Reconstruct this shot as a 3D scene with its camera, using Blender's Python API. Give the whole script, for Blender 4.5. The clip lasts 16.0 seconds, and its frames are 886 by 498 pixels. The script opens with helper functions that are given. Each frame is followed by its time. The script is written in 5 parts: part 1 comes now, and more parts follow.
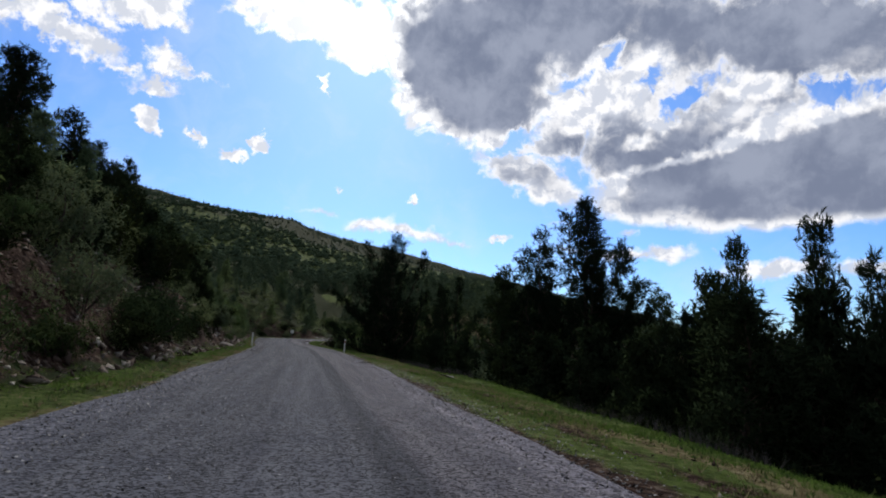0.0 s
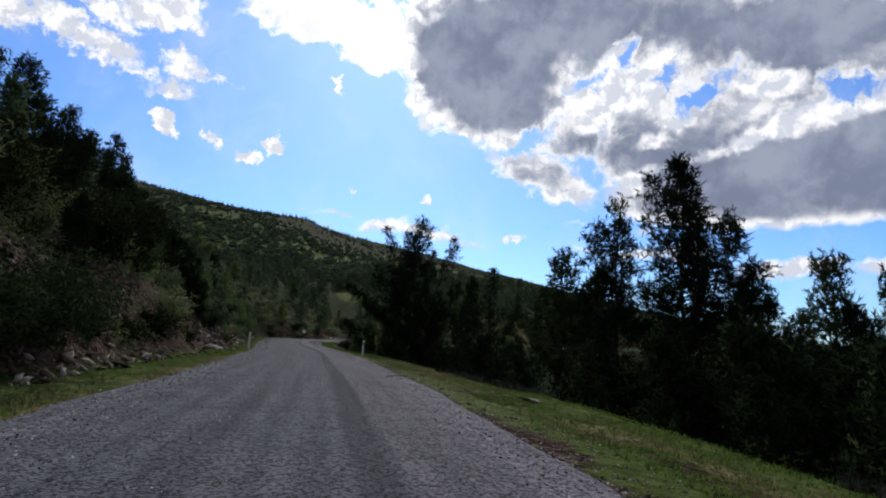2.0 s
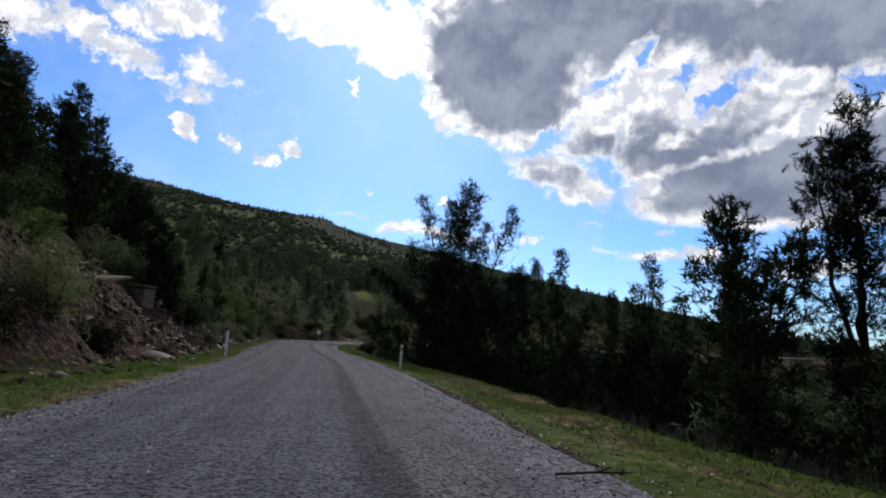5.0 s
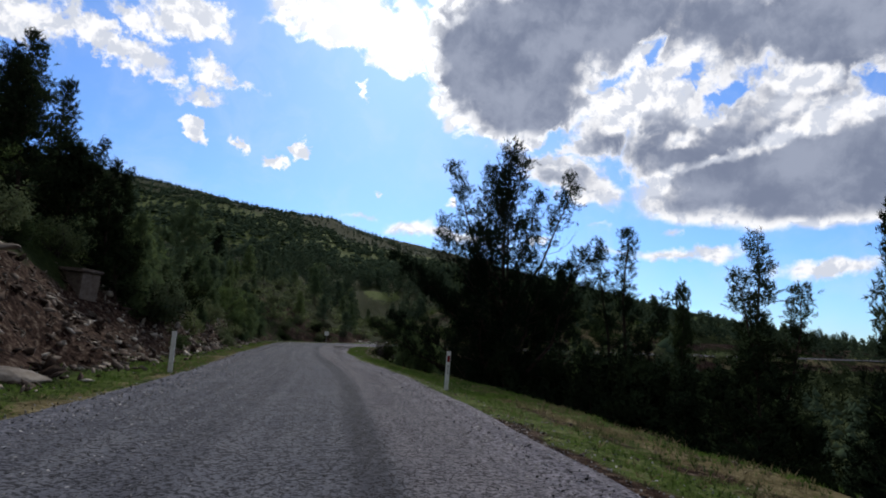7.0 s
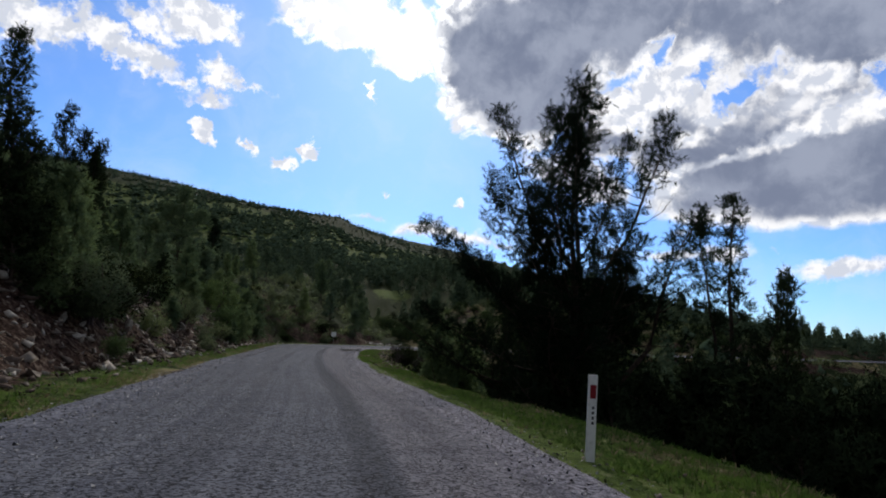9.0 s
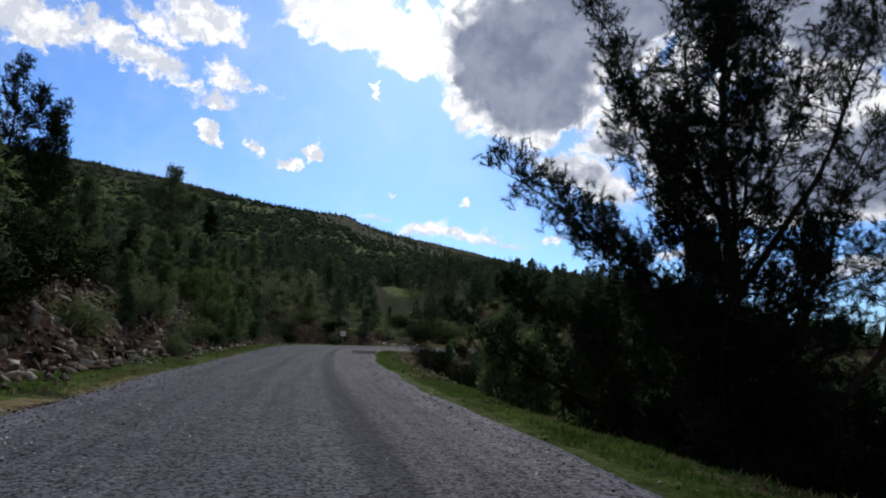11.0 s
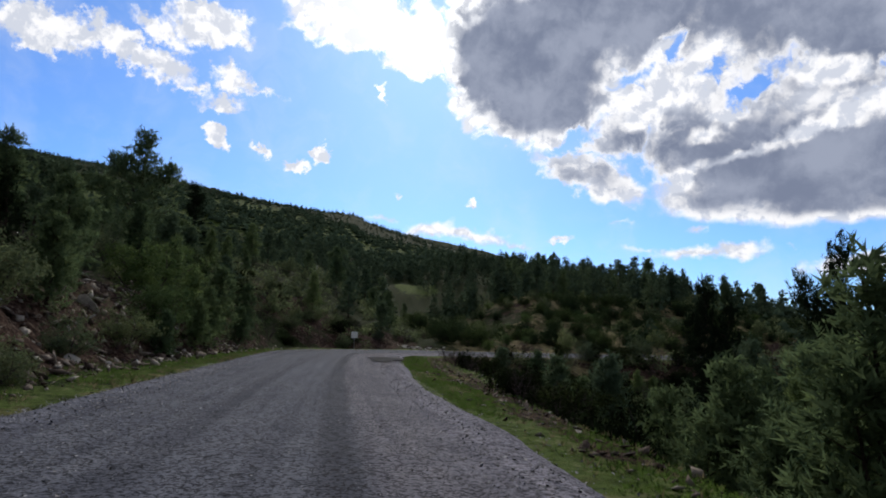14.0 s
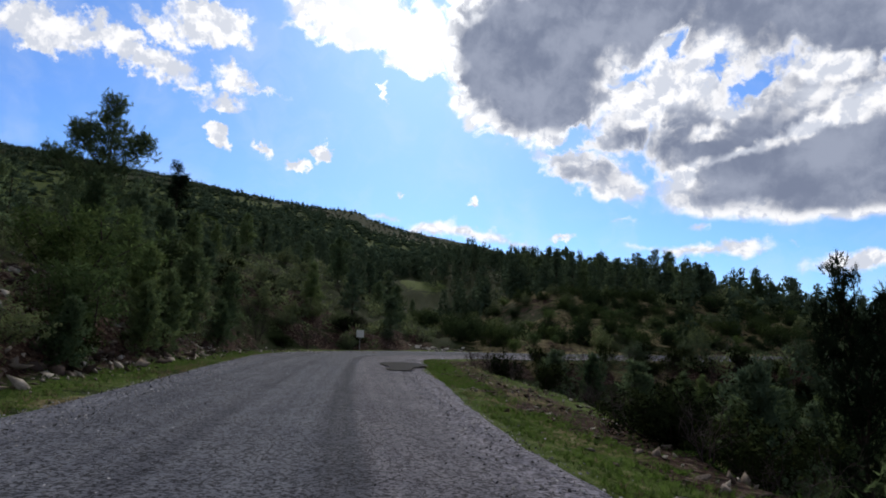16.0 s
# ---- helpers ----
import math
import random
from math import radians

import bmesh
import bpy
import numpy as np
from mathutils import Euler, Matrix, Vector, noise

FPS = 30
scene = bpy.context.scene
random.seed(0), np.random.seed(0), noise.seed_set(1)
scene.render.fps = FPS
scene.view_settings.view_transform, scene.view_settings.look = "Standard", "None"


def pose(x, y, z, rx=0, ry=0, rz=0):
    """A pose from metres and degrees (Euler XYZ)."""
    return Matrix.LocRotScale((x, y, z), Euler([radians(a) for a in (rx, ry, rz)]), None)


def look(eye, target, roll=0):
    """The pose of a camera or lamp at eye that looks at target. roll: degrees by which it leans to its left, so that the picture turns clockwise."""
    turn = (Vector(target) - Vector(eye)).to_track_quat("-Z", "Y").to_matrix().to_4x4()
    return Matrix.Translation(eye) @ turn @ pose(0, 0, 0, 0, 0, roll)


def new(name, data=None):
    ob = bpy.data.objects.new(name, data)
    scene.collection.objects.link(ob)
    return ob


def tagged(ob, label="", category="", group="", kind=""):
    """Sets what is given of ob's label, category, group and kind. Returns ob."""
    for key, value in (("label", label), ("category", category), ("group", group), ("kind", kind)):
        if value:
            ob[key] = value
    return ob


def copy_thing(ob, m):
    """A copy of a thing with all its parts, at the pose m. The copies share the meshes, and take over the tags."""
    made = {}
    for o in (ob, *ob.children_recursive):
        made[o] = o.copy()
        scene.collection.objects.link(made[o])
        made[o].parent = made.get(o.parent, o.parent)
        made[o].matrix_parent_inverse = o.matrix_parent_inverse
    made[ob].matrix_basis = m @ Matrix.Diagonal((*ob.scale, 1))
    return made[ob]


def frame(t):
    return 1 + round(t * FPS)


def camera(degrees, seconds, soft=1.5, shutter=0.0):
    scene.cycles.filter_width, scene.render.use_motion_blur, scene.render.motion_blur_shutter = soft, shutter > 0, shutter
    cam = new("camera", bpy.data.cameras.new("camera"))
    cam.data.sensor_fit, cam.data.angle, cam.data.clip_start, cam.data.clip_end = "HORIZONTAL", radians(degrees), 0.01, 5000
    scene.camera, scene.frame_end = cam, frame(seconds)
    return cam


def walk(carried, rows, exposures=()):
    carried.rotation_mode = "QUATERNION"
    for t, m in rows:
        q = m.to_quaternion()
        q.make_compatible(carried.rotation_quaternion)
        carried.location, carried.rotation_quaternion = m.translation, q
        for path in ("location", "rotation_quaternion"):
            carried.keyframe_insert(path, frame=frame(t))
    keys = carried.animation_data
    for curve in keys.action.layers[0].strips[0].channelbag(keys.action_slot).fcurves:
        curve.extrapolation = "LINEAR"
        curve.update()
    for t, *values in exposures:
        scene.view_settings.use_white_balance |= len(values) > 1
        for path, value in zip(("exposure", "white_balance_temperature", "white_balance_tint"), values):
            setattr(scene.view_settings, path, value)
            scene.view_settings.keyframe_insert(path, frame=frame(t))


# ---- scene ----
cam = camera(73.8, 16.0, soft=1.85)

PATH = [
    (0, (-0.406, 1.793, 1.394), (0.064, 3.713, 1.693), 2.3),
    (0.5, (-0.247, 4.185, 1.389), (0.21, 6.109, 1.688), 2.3),
    (1, (-0.099, 6.578, 1.383), (0.347, 8.504, 1.681), 2.3),
    (1.5, (0.023, 8.972, 1.375), (0.459, 10.901, 1.673), 2.2),
    (2, (0.119, 11.362, 1.37), (0.544, 13.294, 1.668), 2.3),
    (2.5, (0.197, 13.743, 1.36), (0.612, 15.676, 1.658), 2.3),
    (3, (0.266, 16.104, 1.345), (0.67, 18.039, 1.644), 2.3),
    (3.5, (0.334, 18.445, 1.324), (0.73, 20.383, 1.622), 2.3),
    (4, (0.384, 20.801, 1.308), (0.771, 22.741, 1.607), 2.3),
    (6.5, (0.597, 32.687, 1.295), (0.944, 34.633, 1.598), 2.3),
    (7, (0.621, 35.057, 1.305), (0.961, 37.005, 1.608), 2.2),
    (7.5, (0.635, 37.426, 1.32), (0.969, 39.374, 1.623), 2.3),
    (8, (0.654, 39.766, 1.343), (0.981, 41.716, 1.646), 2.2),
    (8.5, (0.659, 42.067, 1.362), (0.979, 44.018, 1.664), 2.1),
    (9, (0.625, 44.345, 1.351), (0.939, 46.297, 1.655), 2.2),
    (11.5, (0.059, 55.781, 1.247), (0.349, 57.737, 1.55), 1.9),
    (12, (-0.041, 58.043, 1.241), (0.245, 59.999, 1.546), 1.8),
    (12.5, (-0.123, 60.273, 1.241), (0.158, 62.229, 1.547), 1.7),
    (13, (-0.181, 62.468, 1.25), (0.096, 64.425, 1.555), 1.6),
    (13.5, (-0.232, 64.631, 1.268), (0.043, 66.588, 1.573), 1.8),
    (14, (-0.295, 66.774, 1.288), (-0.025, 68.732, 1.592), 1.6),
    (14.5, (-0.375, 68.9, 1.301), (-0.107, 70.859, 1.604), 1.6),
    (15, (-0.472, 71.013, 1.313), (-0.204, 72.972, 1.615), 1.6),
    (15.5, (-0.551, 73.096, 1.322), (-0.286, 75.055, 1.622), 1.5),
    (16, (-0.617, 75.15, 1.327), (-0.353, 77.11, 1.626), 1.4),
]
walk(cam, [(t, look(eye, target, roll)) for t, eye, target, roll in PATH])

# ---------- world and light ----------
SUN_AZ, SUN_EL = 6.0, 32.0
world = bpy.data.worlds.new("world")
scene.world = world
world.use_nodes = True
wn, wl = world.node_tree.nodes, world.node_tree.links
wn.clear()


def wmath(op, a, b=None, c=None, clamp=False):
    n = wn.new("ShaderNodeMath")
    n.operation, n.use_clamp = op, clamp
    for i, v in enumerate((a, b, c)):
        if v is None:
            continue
        if isinstance(v, (int, float)):
            n.inputs[i].default_value = v
        else:
            wl.new(v, n.inputs[i])
    return n.outputs[0]


def wstep(v, lo, hi):
    n = wn.new("ShaderNodeMapRange")
    n.interpolation_type = "SMOOTHSTEP"
    wl.new(v, n.inputs["Value"])
    n.inputs["From Min"].default_value, n.inputs["From Max"].default_value = lo, hi
    return n.outputs["Result"]


def wmix(f, a, b):
    n = wn.new("ShaderNodeMix")
    n.data_type = "RGBA"
    for sock, v in ((n.inputs["Factor"], f), (n.inputs["A"], a), (n.inputs["B"], b)):
        if isinstance(v, (int, float)):
            sock.default_value = v
        elif isinstance(v, tuple):
            sock.default_value = (*v, 1)
        else:
            wl.new(v, sock)
    return n.outputs["Result"]


def wnoise(vec, scale, detail, rough=0.55):
    n = wn.new("ShaderNodeTexNoise")
    wl.new(vec, n.inputs["Vector"])
    n.inputs["Scale"].default_value, n.inputs["Detail"].default_value = scale, detail
    n.inputs["Roughness"].default_value = rough
    return n


# Cloud masses as (azimuth, elevation, half length, half height, tilt), in degrees.
CUMULUS = [(-22.3, 23.4, 6.4, 1.5, -13), (-28.5, 23.5, 4.0, 2.0, 0), (-15.8, 27.0, 4.2, 2.1, 0), (-19.5, 25.4, 3.4, 1.0, -25), (-13.4, 22.8, 1.7, 1.2, -8), (-13.9, 20.6, 2.5, 0.75, 1),
           (-10.6, 22.1, 2.2, 0.6, -8), (-16.5, 21.6, 2.0, 0.8, -15)]
CLOUDLETS = [(-14.2, 17.6, 1.7, 0.85, -35), (-10.3, 16.8, 1.35, 0.6, -16), (-6.8, 15.9, 1.35, 0.65, 5), (-4.6, 17.1, 0.9, 1.15, -33), (1.2, 23.3, 0.6, 1.1, 7), (10.7, 13.3, 0.75, 0.5, 3),
             (19.3, 9.7, 1.4, 0.35, 1), (3.2, 13.6, 0.5, 0.3, 0)]
DECK = [(-0.2, 29.4, 9.6, 3.4, -7), (4.5, 27.1, 3.5, 3.0, 5), (17.3, 27.8, 10.7, 9.2, -27), (12.9, 21.6, 5.6, 2.4, -31), (30.9, 28.2, 12.5, 5.3, -8),
        (25.4, 20.6, 4.6, 3.2, 36), (46.3, 25.4, 9.9, 4.8, -14), (38.3, 16.3, 12.3, 5.5, -11), (49.7, 15.6, 8.7, 5.3, -9), (21.6, 15.9, 6.0, 2.2, -25), (30.8, 21.4, 7.1, 3.0, -5), (41.8, 21.4, 5.2, 2.4, -6)]
LOW = [(6.6, 10.7, 2.7, 0.75, 8), (10.4, 10.2, 4.6, 0.75, -9), (14.6, 9.4, 2.0, 0.4, -8), (31.5, 8.25, 4.4, 0.65, -1), (35.0, 8.5, 2.6, 0.7, 2), (27.0, 8.8, 1.8, 0.25, -6), (38.9, 8.4, 0.45, 0.3, 0), (43.5, 6.9, 4.2, 0.85, 4), (50.0, 6.7, 3.1, 0.7, -2), (1.5, 11.3, 2.6, 0.25, -6), (24.5, 11.2, 1.0, 0.2, 0), (31.2, 10.4, 0.7, 0.2, 0)]
THICK = [(16.2, 26.3, 7.6, 5.9, -22), (25.3, 29.5, 10.8, 3.6, -5), (44.6, 27.0, 11.0, 4.4, -13), (37.3, 15.6, 11.5, 3.9, -13), (48.8, 13.6, 8.0, 3.3, -7),
         (28.7, 18.0, 5.0, 2.4, -3), (20.6, 15.6, 1.5, 0.5, -19), (49.0, 16.6, 7.5, 3.0, 3), (36.0, 27.5, 4.0, 2.0, 0), (44.5, 22.3, 5.5, 1.5, -8)]
# The lowest part of the deck, and the bright crests between its grey masses.
FLAT = [(40.0, 13.0, 13.0, 4.0, -3), (50.0, 13.5, 9.0, 5.0, 0)]
CRESTS = [(29.2, 14.6, 3.4, 0.55, 24), (35.8, 16.6, 3.6, 0.5, 14), (42.0, 18.1, 4.0, 0.6, 14), (48.0, 19.4, 3.5, 0.7, 10), (27.5, 21.6, 2.6, 1.5, 55), (32.5, 24.0, 3.2, 1.2, 40), (42.2, 22.6, 2.6, 1.0, -15), (29.0, 26.0, 1.5, 1.0, 40), (34.5, 19.8, 0.9, 0.35, 5), (32.2, 18.3, 1.0, 0.35, 5)]
GAPS = [(36.0, 21.9, 1.9, 0.9, 24), (47.9, 21.0, 1.9, 0.8, -5), (26.0, 23.9, 1.2, 0.5, 16), (20.4, 19.3, 2.4, 0.6, 19), (30.1, 26.3, 0.5, 0.7, -5), (33.5, 23.6, 0.9, 0.4, 40)]

coord = wn.new("ShaderNodeTexCoord").outputs["Generated"]
sep = wn.new("ShaderNodeSeparateXYZ")
wl.new(coord, sep.inputs[0])
az = wmath("MULTIPLY", wmath("ARCTAN2", sep.outputs[0], sep.outputs[1]), 57.2958)
el = wmath("MULTIPLY", wmath("ARCSINE", sep.outputs[2]), 57.2958)
plane = wn.new("ShaderNodeCombineXYZ")
wl.new(az, plane.inputs[0]), wl.new(el, plane.inputs[1])
plane = plane.outputs[0]


def warp(vec, scale, detail, amount, rough=0.6):
    n = wnoise(vec, scale, detail, rough)
    sub = wn.new("ShaderNodeVectorMath")
    sub.operation = "SUBTRACT"
    wl.new(n.outputs["Color"], sub.inputs[0])
    sub.inputs[1].default_value = (0.5, 0.5, 0.5)
    mul = wn.new("ShaderNodeVectorMath")
    mul.operation = "MULTIPLY_ADD"
    wl.new(sub.outputs[0], mul.inputs[0])
    mul.inputs[1].default_value = (amount, amount, 0)
    wl.new(vec, mul.inputs[2])
    return mul.outputs[0]


def masses(vec, rows, sharp=1.0):
    """The largest of the masses' depths, in degrees inside their outline."""
    best = None
    for a, e, rx, ry, turn in rows:
        m = wn.new("ShaderNodeMapping")
        m.vector_type = "TEXTURE"
        wl.new(vec, m.inputs["Vector"])
        m.inputs["Location"].default_value = (a, e, 0)
        m.inputs["Rotation"].default_value = (0, 0, radians(turn))
        m.inputs["Scale"].default_value = (rx, ry, 1)
        ln = wn.new("ShaderNodeVectorMath")
        ln.operation = "LENGTH"
        wl.new(m.outputs[0], ln.inputs[0])
        depth = wmath("MULTIPLY_ADD", ln.outputs["Value"], -min(rx, ry) * sharp, min(rx, ry) * sharp)
        best = depth if best is None else wmath("SMOOTH_MAX", best, depth, 0.35)
    return best


edge = warp(warp(plane, 0.16, 2, 4.0), 0.55, 9, 4.6, 0.6)
fine = wnoise(plane, 0.45, 9, 0.58).outputs["Fac"]


def part_of(vec, i):
    n = wn.new("ShaderNodeSeparateXYZ")
    wl.new(vec, n.inputs[0])
    return n.outputs[i]


# The deck ends below in a flat base that sinks towards the right.
flat = warp(plane, 0.3, 6, 1.3, 0.55)
from_right = wmath("SUBTRACT", 45.0, part_of(flat, 0))
base_el = wmath("MULTIPLY_ADD", wmath("MULTIPLY", from_right, from_right), 0.0058, 10.1)
over_base = wmath("SUBTRACT", part_of(flat, 1), base_el)
deck = wmath("MINIMUM", wmath("MAXIMUM", masses(edge, DECK), masses(warp(plane, 0.3, 4, 2.0), FLAT)), wmath("MULTIPLY", over_base, 1.5))
body = wmath("MAXIMUM", deck, masses(warp(plane, 0.5, 8, 2.4, 0.6), LOW, 1.6))
body = wmath("MAXIMUM", body, masses(warp(plane, 0.6, 9, 5.0, 0.64), CUMULUS, 1.3))
body = wmath("MAXIMUM", body, masses(warp(warp(plane, 0.5, 3, 1.6), 1.0, 8, 2.4, 0.62), CLOUDLETS, 3.2))
body = wmath("MINIMUM", body, wmath("MULTIPLY", masses(edge, GAPS), -1.6))
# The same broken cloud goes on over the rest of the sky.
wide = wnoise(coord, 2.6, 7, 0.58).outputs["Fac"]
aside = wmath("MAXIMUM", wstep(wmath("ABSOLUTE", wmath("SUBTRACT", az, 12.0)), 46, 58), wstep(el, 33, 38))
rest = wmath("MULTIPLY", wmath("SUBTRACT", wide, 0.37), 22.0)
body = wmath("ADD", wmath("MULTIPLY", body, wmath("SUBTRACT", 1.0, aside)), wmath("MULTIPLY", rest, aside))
cover = wmath("MULTIPLY_ADD", wmath("SUBTRACT", fine, 0.5), 1.8, body)
density = wstep(cover, -0.2, 0.75)
# Bodies of the clouds: soft grey masses, broken by white crests that face the sun.
grain = wnoise(warp(plane, 0.3, 4, 2.0), 0.42, 8, 0.6).outputs["Fac"]
toward = wn.new("ShaderNodeVectorMath")
toward.operation = "ADD"
wl.new(warp(plane, 0.3, 4, 2.0), toward.inputs[0])
toward.inputs[1].default_value = (-0.35, 0.75, 0)
relief = wmath("SUBTRACT", grain, wnoise(toward.outputs[0], 0.42, 8, 0.6).outputs["Fac"])
inner = masses(warp(plane, 0.22, 5, 5.5, 0.5), THICK)
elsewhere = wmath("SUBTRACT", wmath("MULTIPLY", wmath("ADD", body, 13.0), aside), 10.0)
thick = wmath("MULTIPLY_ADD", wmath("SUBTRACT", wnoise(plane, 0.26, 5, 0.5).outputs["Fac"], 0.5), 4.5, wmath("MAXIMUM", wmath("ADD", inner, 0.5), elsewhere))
thick = wmath("MULTIPLY_ADD", relief, -1.6, thick)
crest = masses(warp(warp(plane, 0.2, 3, 2.5), 0.7, 6, 1.6, 0.55), CRESTS)
thick = wmath("SUBTRACT", thick, wmath("MULTIPLY", wstep(crest, -0.6, 0.5), 4.6))
shade = wmath("MULTIPLY", wstep(thick, -1.9, 1.7), wstep(cover, 0.1, 1.6))
shade = wmath("MULTIPLY", shade, wmath("MAXIMUM", wstep(over_base, 0.25, 1.3), wstep(over_base, 0.0, -1.0)))
swell = wstep(wmath("MULTIPLY_ADD", relief, 0.5, wnoise(warp(plane, 0.15, 3, 4.0), 0.2, 5, 0.5).outputs["Fac"]), 0.3, 0.72)
puff = wstep(wmath("MULTIPLY_ADD", relief, 1.6, grain), 0.32, 0.66)

sky = wn.new("ShaderNodeTexSky")
sky.sky_type, sky.sun_disc = "NISHITA", False
sky.sun_elevation, sky.sun_rotation = radians(SUN_EL), radians(SUN_AZ)
sky.air_density, sky.dust_density, sky.ozone_density = 1.0, 0.3, 2.0
blue = wn.new("ShaderNodeVectorMath")
blue.operation = "MULTIPLY"
wl.new(sky.outputs[0], blue.inputs[0])
blue.inputs[1].default_value = (0.058, 0.091, 0.146)
sun_way = Vector((math.sin(radians(SUN_AZ)) * math.cos(radians(SUN_EL)), math.cos(radians(SUN_AZ)) * math.cos(radians(SUN_EL)), math.sin(radians(SUN_EL))))
dot = wn.new("ShaderNodeVectorMath")
dot.operation = "DOT_PRODUCT"
wl.new(coord, dot.inputs[0])
dot.inputs[1].default_value = sun_way
near_sun = wmath("POWER", wmath("MAXIMUM", dot.outputs["Value"], 0.0), 40.0)
white = wmix(puff, wmix(near_sun, (0.66, 0.7, 0.8), (1.1, 1.12, 1.16)), wmix(near_sun, (1.0, 1.0, 1.03), (1.7, 1.7, 1.7)))
grey = wmix(swell, (0.2, 0.235, 0.335), (0.34, 0.38, 0.49))
# Overhead and behind, out of view, the deck is darkened to cut fill light.
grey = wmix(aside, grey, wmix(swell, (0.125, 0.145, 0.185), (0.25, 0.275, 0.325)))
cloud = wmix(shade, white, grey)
backing = wn.new("ShaderNodeBackground")
# A thin uneven veil over the blue.
veil = wstep(wnoise(warp(plane, 0.12, 3, 8.0), 0.14, 6, 0.6).outputs["Fac"], 0.42, 0.75)
hazy = wmix(wmath("MULTIPLY", veil, 0.22), blue.outputs[0], (0.8, 0.86, 0.95))
# The bright aureole round the sun.
aureole = wmath("POWER", wmath("MAXIMUM", dot.outputs["Value"], 0.0), 14.0)
hazy = wmix(wmath("MULTIPLY", aureole, 0.3), hazy, (0.6, 0.86, 1.06))
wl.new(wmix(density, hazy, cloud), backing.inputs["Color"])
backing.inputs["Strength"].default_value = 1.0
out = wn.new("ShaderNodeOutputWorld")
wl.new(backing.outputs[0], out.inputs["Surface"])

sun = new("sun", bpy.data.lights.new("sun", "SUN"))
sun.data.energy, sun.data.angle, sun.data.color = 1.75, radians(12), (1.0, 0.94, 0.84)
sun.matrix_world = look(sun_way * 100, (0, 0, 0))

# ---------- helpers ----------
def lattice(ix, iy, seed):
    h = (ix * 374761393 + iy * 668265263 + seed * 974634777) & 0xFFFFFFFF
    h = ((h ^ (h >> 13)) * 1274126177) & 0xFFFFFFFF
    return ((h ^ (h >> 16)) & 0xFFFF) / 65535.0


def value_noise(x, y, size, seed=0):
    x, y = np.asarray(x, float) / size, np.asarray(y, float) / size
    ix, iy = np.floor(x).astype(np.int64), np.floor(y).astype(np.int64)
    fx, fy = x - ix, y - iy
    fx, fy = fx * fx * (3 - 2 * fx), fy * fy * (3 - 2 * fy)
    a, b = lattice(ix, iy, seed), lattice(ix + 1, iy, seed)
    c, d = lattice(ix, iy + 1, seed), lattice(ix + 1, iy + 1, seed)
    return (a + (b - a) * fx) * (1 - fy) + (c + (d - c) * fx) * fy - 0.5


def smooth(v, lo, hi):
    t = np.clip((np.asarray(v, float) - lo) / (hi - lo), 0, 1)
    return t * t * (3 - 2 * t)


def mesh_of(name, verts, faces, material=None, smooth_faces=False, uv=None):
    """A mesh from arrays; every face has the same number of corners."""
    verts, faces = np.asarray(verts, np.float32), np.asarray(faces, np.int32)
    me = bpy.data.meshes.new(name)
    n, k = faces.shape
    me.vertices.add(len(verts)), me.loops.add(n * k), me.polygons.add(n)
    me.vertices.foreach_set("co", verts.ravel())
    me.loops.foreach_set("vertex_index", faces.ravel())
    me.polygons.foreach_set("loop_start", np.arange(0, n * k, k, dtype=np.int32))
    if smooth_faces:
        me.polygons.foreach_set("use_smooth", np.ones(n, bool))
    if uv is not None:
        layer = me.uv_layers.new(name="lane")
        layer.data.foreach_set("uv", np.asarray(uv, np.float32)[faces.ravel()].ravel())
    me.update(calc_edges=True)
    if material:
        me.materials.append(material)
    return me


def mesh_bm(name, bm, material=None):
    me = bpy.data.meshes.new(name)
    bm.to_mesh(me)
    bm.free()
    if material:
        me.materials.append(material)
    return me


def part(name, me, parent, label=""):
    ob = new(name, me)
    ob.parent = parent
    return tagged(ob, label)


class Soup:
    """Triangles gathered from many small pieces; leaves may carry the soft normals of their crown."""

    def __init__(self):
        self.v, self.f, self.n, self.soft = [], [], 0, []

    def add(self, v, f, soft=None):
        self.v.append(np.asarray(v, float)), self.f.append(np.asarray(f, int) + self.n)
        self.n += len(v)
        if soft is not None:
            self.soft.append(np.asarray(soft, float))

    def stamp(self, v, f, turns, scales, places, soft=None, local=None):
        """One piece repeated: turns (n, 3, 3), scales (n,), places (n, 3); soft normals for each repeat, or local ones for each corner."""
        n, k = len(places), len(v)
        w = np.einsum("nij,kj->nki", turns, v) * np.asarray(scales)[:, None, None] + np.asarray(places)[:, None, :]
        if soft is not None:
            soft = np.repeat(np.asarray(soft, float), k, axis=0)
        if local is not None:
            soft = np.einsum("nij,kj->nki", turns, local).reshape(-1, 3)
        self.add(w.reshape(-1, 3), (f[None] + (np.arange(n) * k)[:, None, None]).reshape(-1, 3), soft)

    def arrays(self):
        return np.concatenate(self.v), np.concatenate(self.f)

    def mesh(self, name, material, smooth_faces=False, facing=None):
        v, f = self.arrays()
        if not self.soft:
            return mesh_of(name, v, f, material, smooth_faces)
        s = np.concatenate(self.soft)
        s = s / (np.linalg.norm(s, axis=1)[:, None] + 1e-9)
        p, q, t = v[f[:, 0]], v[f[:, 1]], v[f[:, 2]]
        away = np.einsum("ij,ij->i", np.cross(q - p, t - p), s[f[:, 0]] if facing is None else np.array([facing] * len(f), float)) < 0
        f = np.where(away[:, None], f[:, ::-1], f)
        me = mesh_of(name, v, f, material, True)
        layer = me.attributes.new("custom_normal", "FLOAT_VECTOR", "POINT")
        layer.data.foreach_set("vector", s.astype(np.float32).ravel())
        return me


